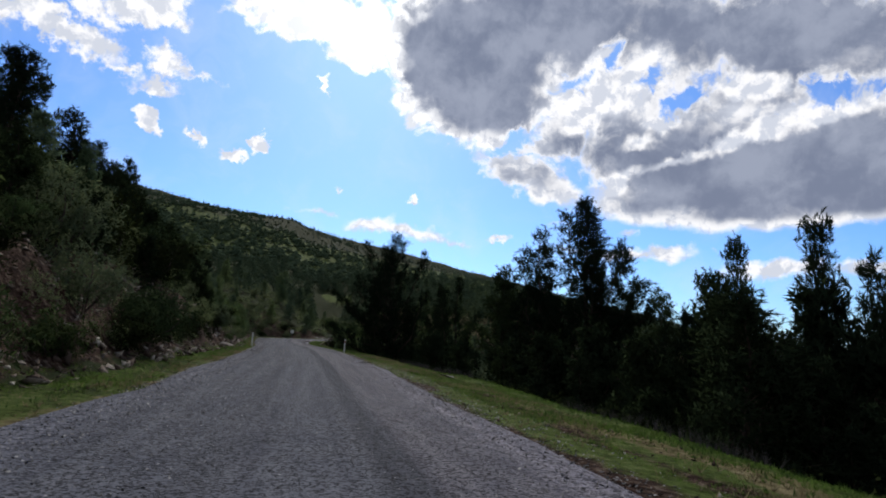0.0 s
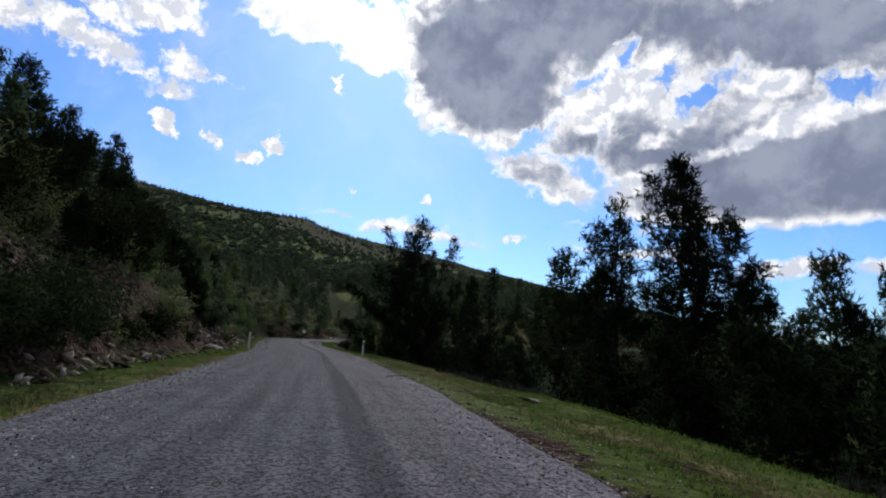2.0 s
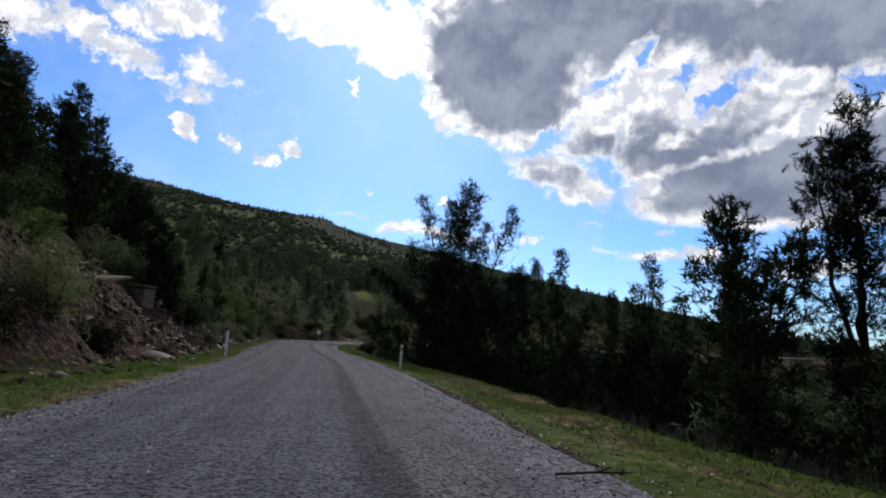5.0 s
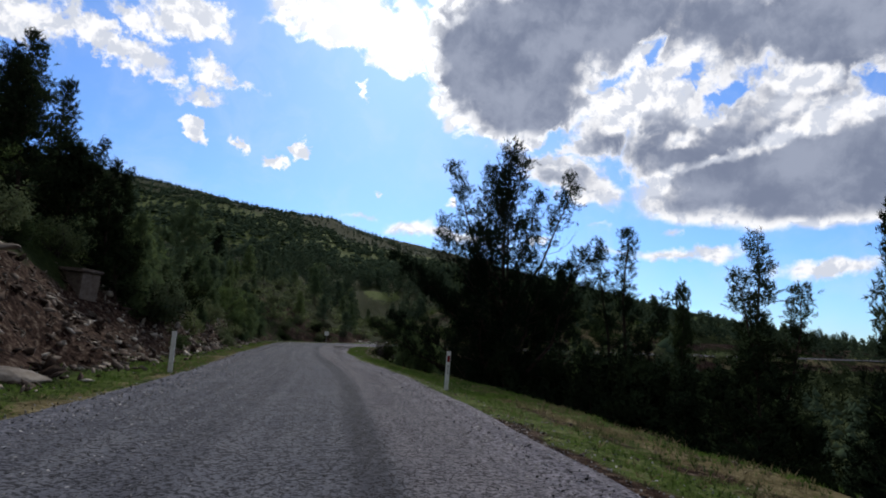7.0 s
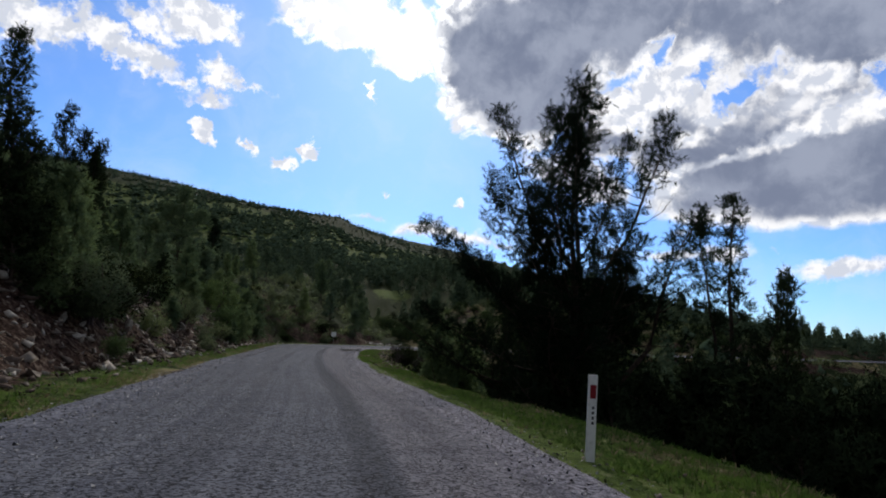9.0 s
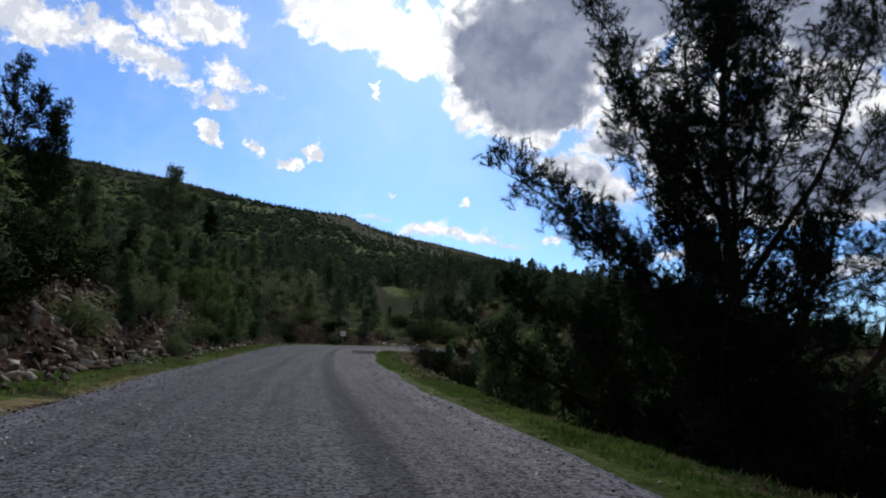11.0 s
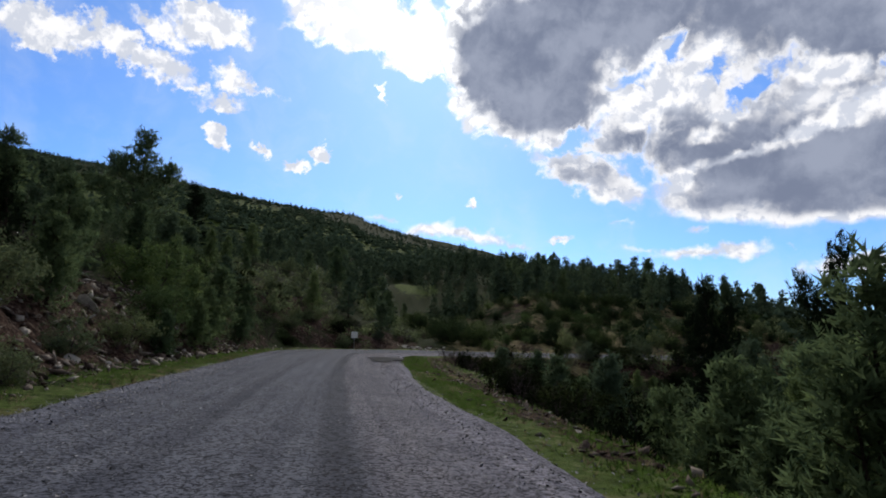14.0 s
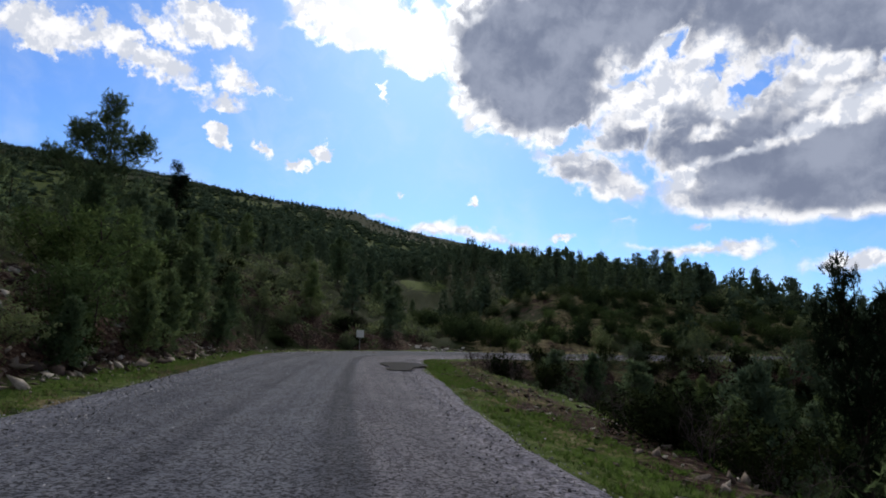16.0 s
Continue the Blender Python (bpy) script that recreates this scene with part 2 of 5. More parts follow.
def tube(soup, pts, radii, sides=6):
    pts, n = np.asarray(pts, float), len(pts)
    ang = np.arange(sides) * 2 * np.pi / sides
    rings = []
    for i in range(n):
        d = pts[min(i + 1, n - 1)] - pts[max(i - 1, 0)]
        d = d / (np.linalg.norm(d) + 1e-9)
        a = np.cross(d, (0, 0, 1) if abs(d[2]) < 0.9 else (1, 0, 0))
        a = a / np.linalg.norm(a)
        b = np.cross(d, a)
        rings.append(pts[i] + radii[i] * (np.cos(ang)[:, None] * a + np.sin(ang)[:, None] * b))
    f = []
    for i in range(n - 1):
        for j in range(sides):
            p, q = i * sides + j, i * sides + (j + 1) % sides
            f += [(p, q, q + sides), (p, q + sides, p + sides)]
    soup.add(np.concatenate(rings), f)


def turns_to(dirs, r):
    """Turns that carry +z to each of the directions, with a random spin."""
    z = dirs / np.linalg.norm(dirs, axis=1)[:, None]
    h = r.normal(size=z.shape)
    x = np.cross(h, z)
    x /= np.linalg.norm(x, axis=1)[:, None] + 1e-9
    return np.stack([x, np.cross(z, x), z], -1)


# ---------- materials ----------
def material(name, rough=0.8, spec=0.3):
    m = bpy.data.materials.new(name)
    m.use_nodes = True
    nt = m.node_tree
    bsdf = nt.nodes["Principled BSDF"]
    bsdf.inputs["Roughness"].default_value = rough
    bsdf.inputs["Specular IOR Level"].default_value = spec
    return m, nt.nodes, nt.links, bsdf


def tex(nodes, links, kind, scale, vec=None, detail=4.0, **more):
    n = nodes.new(kind)
    n.inputs["Scale"].default_value = scale
    if "Detail" in n.inputs:
        n.inputs["Detail"].default_value = detail
    if vec is not None:
        links.new(vec, n.inputs["Vector"])
    for k, v in more.items():
        if k == "feature":
            n.feature = v
        if k == "rough":
            n.inputs["Roughness"].default_value = v
    return n


def ramp(nodes, links, fac, stops):
    n = nodes.new("ShaderNodeValToRGB")
    while len(n.color_ramp.elements) < len(stops):
        n.color_ramp.elements.new(0.5)
    for e, (p, c) in zip(n.color_ramp.elements, stops):
        e.position, e.color = p, (*c, 1)
    links.new(fac, n.inputs[0])
    return n.outputs[0]


def mix(nodes, links, f, a, b, mode="MIX"):
    n = nodes.new("ShaderNodeMix")
    n.data_type, n.blend_type = "RGBA", mode
    for sock, v in ((n.inputs["Factor"], f), (n.inputs["A"], a), (n.inputs["B"], b)):
        if isinstance(v, (int, float)):
            sock.default_value = v
        elif isinstance(v, tuple):
            sock.default_value = (*v, 1)
        else:
            links.new(v, sock)
    return n.outputs["Result"]


def step(nodes, links, v, lo, hi):
    n = nodes.new("ShaderNodeMapRange")
    n.interpolation_type = "SMOOTHSTEP"
    links.new(v, n.inputs["Value"])
    n.inputs["From Min"].default_value, n.inputs["From Max"].default_value = lo, hi
    return n.outputs["Result"]


def bump(nodes, links, height, strength, distance, bsdf):
    n = nodes.new("ShaderNodeBump")
    n.inputs["Strength"].default_value, n.inputs["Distance"].default_value = strength, distance
    links.new(height, n.inputs["Height"])
    links.new(n.outputs[0], bsdf.inputs["Normal"])


def foliage(name, dark, light, through_light=0.35):
    """Leaves that let some light through, each crown a little different."""
    m, nodes, links, bsdf = material(name, 0.6)
    geo = nodes.new("ShaderNodeNewGeometry")
    info = nodes.new("ShaderNodeObjectInfo")
    bsdf.inputs["Specular IOR Level"].default_value = 0.0
    a = mix(nodes, links, geo.outputs["Random Per Island"], dark, light)
    tint = ramp(nodes, links, info.outputs["Random"], [(0.0, (0.62, 0.68, 0.76)), (0.5, (1, 1, 1)), (1.0, (1.45, 1.4, 1.15))])
    col = mix(nodes, links, 1.0, a, tint, "MULTIPLY")
    links.new(col, bsdf.inputs["Base Color"])
    tr = nodes.new("ShaderNodeBsdfTranslucent")
    links.new(col, tr.inputs["Color"])
    mx = nodes.new("ShaderNodeMixShader")
    mx.inputs[0].default_value = through_light
    links.new(bsdf.outputs[0], mx.inputs[1]), links.new(tr.outputs[0], mx.inputs[2])
    links.new(mx.outputs[0], nodes["Material Output"].inputs["Surface"])
    return m


NEEDLES = foliage("pine_needles", (0.08, 0.122, 0.072), (0.165, 0.225, 0.13), 0.38)
# Leaves of shrubs and undergrowth, darkened to hold the shade they stand in.
SHADED_LEAVES = foliage("shrub_leaves", (0.014, 0.021, 0.009), (0.032, 0.042, 0.017), 0.08)
# Pine needles again, near black: backlit shade is put into the colour.
SHADED_NEEDLES = foliage("dark_pine_needles", (0.015, 0.025, 0.013), (0.034, 0.05, 0.026), 0.1)
OLIVE = foliage("olive_leaves", (0.1, 0.134, 0.072), (0.195, 0.235, 0.125), 0.4)
YOUNG = foliage("young_needles", (0.095, 0.14, 0.066), (0.185, 0.25, 0.115), 0.4)
FRESH = foliage("fresh_leaves", (0.067, 0.111, 0.040), (0.141, 0.200, 0.081), 0.3)
FAR_GREEN = foliage("far_foliage", (0.057, 0.087, 0.055), (0.1, 0.14, 0.084), 0.22)
GRASS = foliage("grass_blades", (0.058, 0.112, 0.024), (0.115, 0.182, 0.046), 0.15)
DRY = foliage("dry_grass", (0.16, 0.13, 0.07), (0.30, 0.25, 0.14), 0.2)


def bark_material(name, a, b):
    m, nodes, links, bsdf = material(name, 0.9, 0.08)
    co = nodes.new("ShaderNodeTexCoord").outputs["Object"]
    n = tex(nodes, links, "ShaderNodeTexNoise", 9, co, 6)
    links.new(ramp(nodes, links, n.outputs["Fac"], [(0.3, a), (0.7, b)]), bsdf.inputs["Base Color"])
    v = tex(nodes, links, "ShaderNodeTexVoronoi", 14, co)
    bump(nodes, links, v.outputs["Distance"], 0.6, 0.02, bsdf)
    return m


BUSH = foliage("bush_leaves", (0.034, 0.056, 0.024), (0.07, 0.098, 0.042), 0.2)


BARK = bark_material("pine_bark", (0.03, 0.022, 0.018), (0.09, 0.066, 0.052))
TWIG = bark_material("bare_twigs", (0.045, 0.033, 0.034), (0.11, 0.085, 0.083))


def road_material():
    m, nodes, links, bsdf = material("chip_seal", 0.9, 0.06)
    co = nodes.new("ShaderNodeTexCoord")
    obj, uv = co.outputs["Object"], co.outputs["UV"]
    edge_att = nodes.new("ShaderNodeAttribute")
    edge_att.attribute_name = "side"
    sp = nodes.new("ShaderNodeSeparateXYZ")
    links.new(uv, sp.inputs[0])
    chips = tex(nodes, links, "ShaderNodeTexVoronoi", 34, obj)
    big = tex(nodes, links, "ShaderNodeTexVoronoi", 21, obj)
    speck = tex(nodes, links, "ShaderNodeTexNoise", 30, obj, 6, rough=0.75)
    a, c = nodes.new("ShaderNodeSeparateColor"), nodes.new("ShaderNodeSeparateColor")
    links.new(chips.outputs["Color"], a.inputs[0]), links.new(big.outputs["Color"], c.inputs[0])
    stops = [(0.0, (0.016, 0.016, 0.018)), (0.45, (0.032, 0.032, 0.036)), (0.72, (0.078, 0.078, 0.084)), (0.9, (0.2, 0.2, 0.21)), (1.0, (0.62, 0.615, 0.635))]
    grit = tex(nodes, links, "ShaderNodeTexVoronoi", 66, obj)
    g = nodes.new("ShaderNodeSeparateColor")
    links.new(grit.outputs["Color"], g.inputs[0])
    fine_stone = mix(nodes, links, 0.25, ramp(nodes, links, a.outputs[0], stops), ramp(nodes, links, g.outputs[0], stops))
    pale = [(0.0, (0.026, 0.026, 0.029)), (0.45, (0.045, 0.045, 0.05)), (0.72, (0.085, 0.085, 0.092)), (0.9, (0.19, 0.19, 0.2)), (1.0, (0.55, 0.545, 0.565))]
    big_stone = mix(nodes, links, 0.35, ramp(nodes, links, c.outputs[1], pale), ramp(nodes, links, a.outputs[0], pale))
    # The seal is worn smooth in the lanes; toward the sides larger stones lie loose.
    blotch = tex(nodes, links, "ShaderNodeTexNoise", 0.9, obj, 6, rough=0.65)
    loose_ = nodes.new("ShaderNodeMath")
    loose_.operation = "MULTIPLY_ADD"
    links.new(blotch.outputs["Fac"], loose_.inputs[0])
    loose_.inputs[1].default_value = 0.5
    links.new(edge_att.outputs["Fac"], loose_.inputs[2])
    at_side = step(nodes, links, loose_.outputs[0], 0.86, 1.16)
    base = mix(nodes, links, at_side, fine_stone, big_stone)
    base = mix(nodes, links, 1.0, base, ramp(nodes, links, speck.outputs["Fac"], [(0.36, (0.85, 0.85, 0.85)), (0.5, (1.0, 1.0, 1.0)), (0.64, (1.2, 1.2, 1.2))]), "MULTIPLY")
    base = mix(nodes, links, 1.0, base, ramp(nodes, links, blotch.outputs["Fac"], [(0.3, (0.82, 0.82, 0.85)), (0.7, (1.15, 1.13, 1.1))]), "MULTIPLY")
    base = mix(nodes, links, at_side, base, mix(nodes, links, 1.0, base, (1.5, 1.49, 1.5), "MULTIPLY"))
    stretched = nodes.new("ShaderNodeMapping")
    links.new(uv, stretched.inputs["Vector"])
    stretched.inputs["Scale"].default_value = (2.2, 0.05, 1)
    streak = tex(nodes, links, "ShaderNodeTexNoise", 1.6, stretched.outputs[0], 5)
    base = mix(nodes, links, 1.0, base, ramp(nodes, links, streak.outputs["Fac"], [(0.35, (0.76, 0.76, 0.79)), (0.55, (1, 1, 1)), (0.75, (1.14, 1.12, 1.1))]), "MULTIPLY")
    # A warmer resurfaced strip on the downhill side.
    warm = step(nodes, links, sp.outputs[0], 1.1, 1.35)
    base = mix(nodes, links, warm, base, mix(nodes, links, 1.0, base, (1.30, 1.20, 1.15), "MULTIPLY"))
    wob = nodes.new("ShaderNodeMath")
    wob.operation = "MULTIPLY_ADD"
    links.new(streak.outputs["Fac"], wob.inputs[0])
    wob.inputs[1].default_value = 0.3
    links.new(sp.outputs[0], wob.inputs[2])
    for centre, narrow, strength in ((1.12, 0.34, 0.7), (-0.66, 0.30, 0.3), (-2.3, 0.4, 0.2)):
        off = nodes.new("ShaderNodeMath")
        off.operation = "SUBTRACT"
        links.new(wob.outputs[0], off.inputs[0])
        off.inputs[1].default_value = centre
        ab = nodes.new("ShaderNodeMath")
        ab.operation = "ABSOLUTE"
        links.new(off.outputs[0], ab.inputs[0])
        near = step(nodes, links, ab.outputs[0], narrow, narrow * 0.3)
        half = nodes.new("ShaderNodeMath")
        half.operation = "MULTIPLY"
        links.new(near, half.inputs[0])
        half.inputs[1].default_value = strength
        base = mix(nodes, links, half.outputs[0], base, mix(nodes, links, 1.0, base, (0.42, 0.42, 0.45), "MULTIPLY"))
    base = mix(nodes, links, 1.0, base, (0.298, 0.312, 0.36), "MULTIPLY")
    links.new(base, bsdf.inputs["Base Color"])
    bump(nodes, links, speck.outputs["Fac"], 0.2, 0.003, bsdf)
    return m


def ground_material():
    m, nodes, links, bsdf = material("hillside_ground", 0.95, 0.03)
    obj = nodes.new("ShaderNodeTexCoord").outputs["Object"]
    n1 = tex(nodes, links, "ShaderNodeTexNoise", 0.6, obj, 9, rough=0.68)
    n2 = tex(nodes, links, "ShaderNodeTexNoise", 5.0, obj, 8, rough=0.7)
    att = nodes.new("ShaderNodeAttribute")
    att.attribute_name = "cover"
    sepc = nodes.new("ShaderNodeSeparateColor")
    links.new(att.outputs["Color"], sepc.inputs[0])
    soil = ramp(nodes, links, n2.outputs["Fac"], [(0.38, (0.013, 0.0075, 0.006)), (0.47, (0.046, 0.025, 0.019)), (0.55, (0.09, 0.056, 0.042)), (0.63, (0.22, 0.17, 0.13))])
    n3 = tex(nodes, links, "ShaderNodeTexNoise", 1.7, obj, 10, rough=0.72)
    turf = mix(nodes, links, 0.5, n2.outputs["Fac"], n3.outputs["Fac"])
    grass = ramp(nodes, links, turf, [(0.40, (0.042, 0.058, 0.014)), (0.47, (0.085, 0.12, 0.028)), (0.53, (0.115, 0.16, 0.04)), (0.59, (0.19, 0.2, 0.085))])
    litter = ramp(nodes, links, n2.outputs["Fac"], [(0.3, (0.014, 0.021, 0.008)), (0.6, (0.036, 0.048, 0.016)), (0.8, (0.085, 0.095, 0.04))])

    def patchy(w):
        a = nodes.new("ShaderNodeMath")
        a.operation = "ADD"
        links.new(w, a.inputs[0])
        links.new(n1.outputs["Fac"], a.inputs[1])
        return step(nodes, links, a.outputs[0], 0.87, 1.03)

    col = mix(nodes, links, patchy(sepc.outputs[0]), litter, grass)
    straw = ramp(nodes, links, turf, [(0.4, (0.10, 0.085, 0.04)), (0.5, (0.22, 0.18, 0.09)), (0.6, (0.36, 0.30, 0.17))])
    col = mix(nodes, links, patchy(sepc.outputs[2]), col, straw)
    col = mix(nodes, links, patchy(sepc.outputs[1]), col, soil)
    links.new(col, bsdf.inputs["Base Color"])
    bump(nodes, links, n2.outputs["Fac"], 0.8, 0.12, bsdf)
    return m


def stone_material(name, stops):
    m, nodes, links, bsdf = material(name, 0.9, 0.1)
    obj = nodes.new("ShaderNodeTexCoord").outputs["Object"]
    info = nodes.new("ShaderNodeObjectInfo")
    geo = nodes.new("ShaderNodeNewGeometry")
    add = nodes.new("ShaderNodeMath")
    add.operation = "ADD"
    links.new(info.outputs["Random"], add.inputs[0]), links.new(geo.outputs["Random Per Island"], add.inputs[1])
    fr = nodes.new("ShaderNodeMath")
    fr.operation = "FRACT"
    links.new(add.outputs[0], fr.inputs[0])
    n = tex(nodes, links, "ShaderNodeTexNoise", 6, obj, 8, rough=0.65)
    col = ramp(nodes, links, fr.outputs[0], stops)
    col = mix(nodes, links, 1.0, col, ramp(nodes, links, n.outputs["Fac"], [(0.3, (0.55, 0.52, 0.5)), (0.65, (1.1, 1.1, 1.1))]), "MULTIPLY")
    links.new(col, bsdf.inputs["Base Color"])
    bump(nodes, links, n.outputs["Fac"], 0.7, 0.05, bsdf)
    return m


def paint(name, colour, rough=0.5):
    m, nodes, links, bsdf = material(name, rough)
    obj = nodes.new("ShaderNodeTexCoord").outputs["Object"]
    n = tex(nodes, links, "ShaderNodeTexNoise", 12, obj, 6)
    dirt = tuple(c * 0.8 for c in colour)
    links.new(ramp(nodes, links, n.outputs["Fac"], [(0.3, dirt), (0.5, colour)]), bsdf.inputs["Base Color"])
    return m


ROAD, GROUND = road_material(), ground_material()
ROCK = stone_material("limestone", [(0.0, (0.05, 0.036, 0.03)), (0.35, (0.13, 0.095, 0.08)), (0.68, (0.3, 0.25, 0.21)), (1.0, (0.62, 0.57, 0.5))])
GRAVEL = stone_material("gravel", [(0.0, (0.09, 0.092, 0.1)), (0.5, (0.22, 0.222, 0.24)), (1.0, (0.55, 0.55, 0.57))])
WHITE, RED, DARK_MARK = paint("white_plastic", (0.85, 0.85, 0.83)), paint("red_reflector", (0.26, 0.012, 0.02), 0.4), paint("dark_print", (0.05, 0.05, 0.05))

# ---------- road line and ground ----------
BEND = (9.5, 110.0, 11.2)
line = [(-0.3, y, 3.15) for y in range(-80, 12, 4)]
for y, cx, hw in ((12, -0.2, 3.1), (30, 0.1, 3.2), (50, 0.05, 3.17), (56, -0.15, 3.25), (60, -0.5, 3.25), (65, -0.91, 3.19), (70, -1.25, 3.15), (78, -1.62, 3.18), (86, -1.9, 3.3), (95, -1.96, 3.64), (104, -1.9, 4.1)):
    line.append((cx, y, hw))
for k in range(9):
    a = math.pi - k * math.pi / 16
    line.append((BEND[0] + BEND[2] * math.cos(a), BEND[1] + BEND[2] * math.sin(a), 4.5))
line += [(16, 122, 4.0), (30, 126, 3.6), (55, 137, 3.3), (85, 152, 3.3), (120, 166, 3.3), (170, 178, 3.3), (260, 190, 3.3)]
line = np.array(line, float)
along = np.r_[0, np.cumsum(np.hypot(*np.diff(line[:, :2], axis=0).T))]
stations = np.arange(0, along[-1], 0.6)
kernel = np.ones(9) / 9
cols = [np.interp(stations, along, line[:, i]) for i in range(3)]
cols = [np.convolve(np.pad(c, 4, mode="edge"), kernel, "valid") for c in cols]
CX, CY, HW = cols
TX, TY = np.gradient(CX), np.gradient(CY)
norm = np.hypot(TX, TY)
TX, TY = TX / norm, TY / norm


def road_at(x, y):
    """Signed distance from the road's centre line (left positive) and its half width there."""
    x, y = np.atleast_1d(np.asarray(x, float)), np.atleast_1d(np.asarray(y, float))
    off, hw = np.empty(len(x)), np.empty(len(x))
    for i in range(0, len(x), 4000):
        dx, dy = x[i:i + 4000, None] - CX[None, ::2], y[i:i + 4000, None] - CY[None, ::2]
        k = np.argmin(dx * dx + dy * dy, axis=1) * 2
        px, py = x[i:i + 4000] - CX[k], y[i:i + 4000] - CY[k]
        side = TX[k] * py - TY[k] * px
        off[i:i + 4000] = np.where(side >= 0, 1, -1) * np.hypot(px, py)
        hw[i:i + 4000] = HW[k]
    return off, hw


RISE_Y = [125, 140, 180, 220, 300, 500, 720, 860, 1500, 5000]
RISE_Z = [0, 0.9, 3.5, 13, 30, 76, 127, 117, 62, 0]


LIP_Y = [0, 28, 40, 52, 56, 62, 68, 76, 82, 86, 96, 104, 114]
LIP_E = [5.2, 5.0, 3.4, 3.4, 3.0, 2.0, 1.75, 2.2, 2.6, 3.4, 4.6, 4.0, 3.0]


def lip_at(x, y):
    """Width of the grass between the road and the ravine."""
    return np.interp(y, LIP_Y, LIP_E) - 2.0 * smooth(x, 7, 12) * smooth(y, 104, 114)


def height(x, y, rough=True):
    x, y = np.atleast_1d(np.asarray(x, float)), np.atleast_1d(np.asarray(y, float))
    off, hw = road_at(x, y)
    e = np.abs(off) - hw
    up = off > 0
    lip = lip_at(x, y)
    # Uphill: verge, cut bank, wooded slope.
    ee = np.maximum(e, 0)
    left_share = 1 - smooth(x, -12, 8) * smooth(y, 112, 126)
    bank = 0.2 + 0.05 * np.sin(ee) * smooth(ee, 0, 1) + (2.4 - 1.5 * smooth(y, 62.5, 66.5) + 0.5 * smooth(y, 72, 80)) * smooth(ee, 1.7 + 0.6 * smooth(y, 44, 48) * smooth(y, 84, 76), 4.6 + 3.6 * smooth(y, 42, 47) * smooth(y, 67, 63)) * np.maximum(0.35 + 0.65 * left_share, 1.3 * smooth(x, 45, 75) * (1 - smooth(x, 150, 220)))
    bank += 10.5 * (1 - np.exp(-np.maximum(ee - 3, 0) / 19)) * left_share * (1 - 0.6 * smooth(y, 130, 260))
    rise = np.interp(y, RISE_Y, RISE_Z) * (1 - 0.75 * smooth(x, 40, 160) * (1 - smooth(y, 200, 420)))
    tilt = -np.where(x < 0, 0.148, 0.185) * x * smooth(y, 150, 560)
    far_left = -0.05 * np.minimum(x + 60, 0) * (1 - smooth(y, 200, 500))
    zu = bank + (rise + tilt) * smooth(ee, 0, 12) + far_left
    zu = zu + 5.4 * smooth(ee, 3, 34) * smooth(x, 16, 28) * (1 - smooth(x, 70, 130)) * smooth(y, 116, 122) * (1 - smooth(y, 230, 330))
    # Downhill: grass lip, then the ravine.
    fall = 14 * (1 - np.exp(-np.maximum(ee - lip, 0) / 15))
    fall *= 0.55 + 0.45 * smooth(np.hypot(x - 12, y - 112), 6, 40)
    zd = -0.1 * np.minimum(ee, 5) - fall - 0.06 * np.clip(ee - 20, 0, 300)
    z = np.where(up, zu, zd)
    z = np.where(e < 0, 0.1 + 0.1 * off / hw - 0.06, z - 0.03 * (1 - smooth(ee, 0, 0.6)))
    z = z - 1.0 * np.exp(-((x + 9.3) / 1.3) ** 2 - ((y - 60.3) / 1.8) ** 2)
    if rough:
        amp = smooth(ee, 0.3, 5)
        z = z + amp * (1.6 * value_noise(x, y, 14, 1) + 0.7 * value_noise(x, y, 5, 2)) * np.where(up, 1, 0.6) * smooth(ee, 3, 9)
        z = z + smooth(ee, 0, 1.5) * (0.10 * value_noise(x, y, 1.3, 3) + 0.06 * value_noise(x, y, 0.6, 4))
        z = z + np.where(up, 1, 0) * smooth(ee, 1.8, 3) * (0.9 * value_noise(x, y, 2.1, 5) + 0.45 * value_noise(x, y, 0.9, 7))
        z = z + smooth(np.hypot(x, y - 60), 150, 500) * 9 * value_noise(x, y, 90, 6)
    return np.maximum(z, -45)


def spaced(core_lo, core_hi, stepsize, lo, hi):
    mid = list(np.arange(core_lo, core_hi, stepsize))
    a, s, left = core_lo, stepsize, []
    while a > lo:
        s *= 1.075
        a -= s
        left.append(a)
    b, s, right = mid[-1], stepsize, []
    while b < hi:
        s *= 1.075
        b += s
        right.append(b)
    return np.array(left[::-1] + mid + right)


gx, gy = spaced(-22, 24, 0.5, -4500, 4500), spaced(-4, 134, 0.6, -4500, 4700)
GX, GY = np.meshgrid(gx, gy)
fx, fy = GX.ravel(), GY.ravel()
fz = height(fx, fy)
nx, ny = len(gx), len(gy)
q = (np.arange(ny - 1)[:, None] * nx + np.arange(nx - 1)[None]).ravel()
ground_mesh = mesh_of("ground", np.stack([fx, fy, fz], 1), np.stack([q, q + 1, q + nx + 1, q + nx], 1), GROUND, True)
off, hw = road_at(fx, fy)
e = np.abs(off) - hw
grassy = np.where(off > 0, smooth(e, 2.6, 1.4) * 0.52, smooth(e - lip_at(fx, fy), 1.5, 0.3) * 0.68 * (1 - smooth(fx, 7, 12) * smooth(fy, 106, 116)))
grassy = np.maximum(grassy, 0.8 * np.exp(-((fx - 14) / 7) ** 2 - ((fy - 222) / 16) ** 2))
grassy = np.maximum(grassy, 0.52 * smooth(fy, 230, 330) * (1 - 0.9 * smooth(fy, 470, 580)))
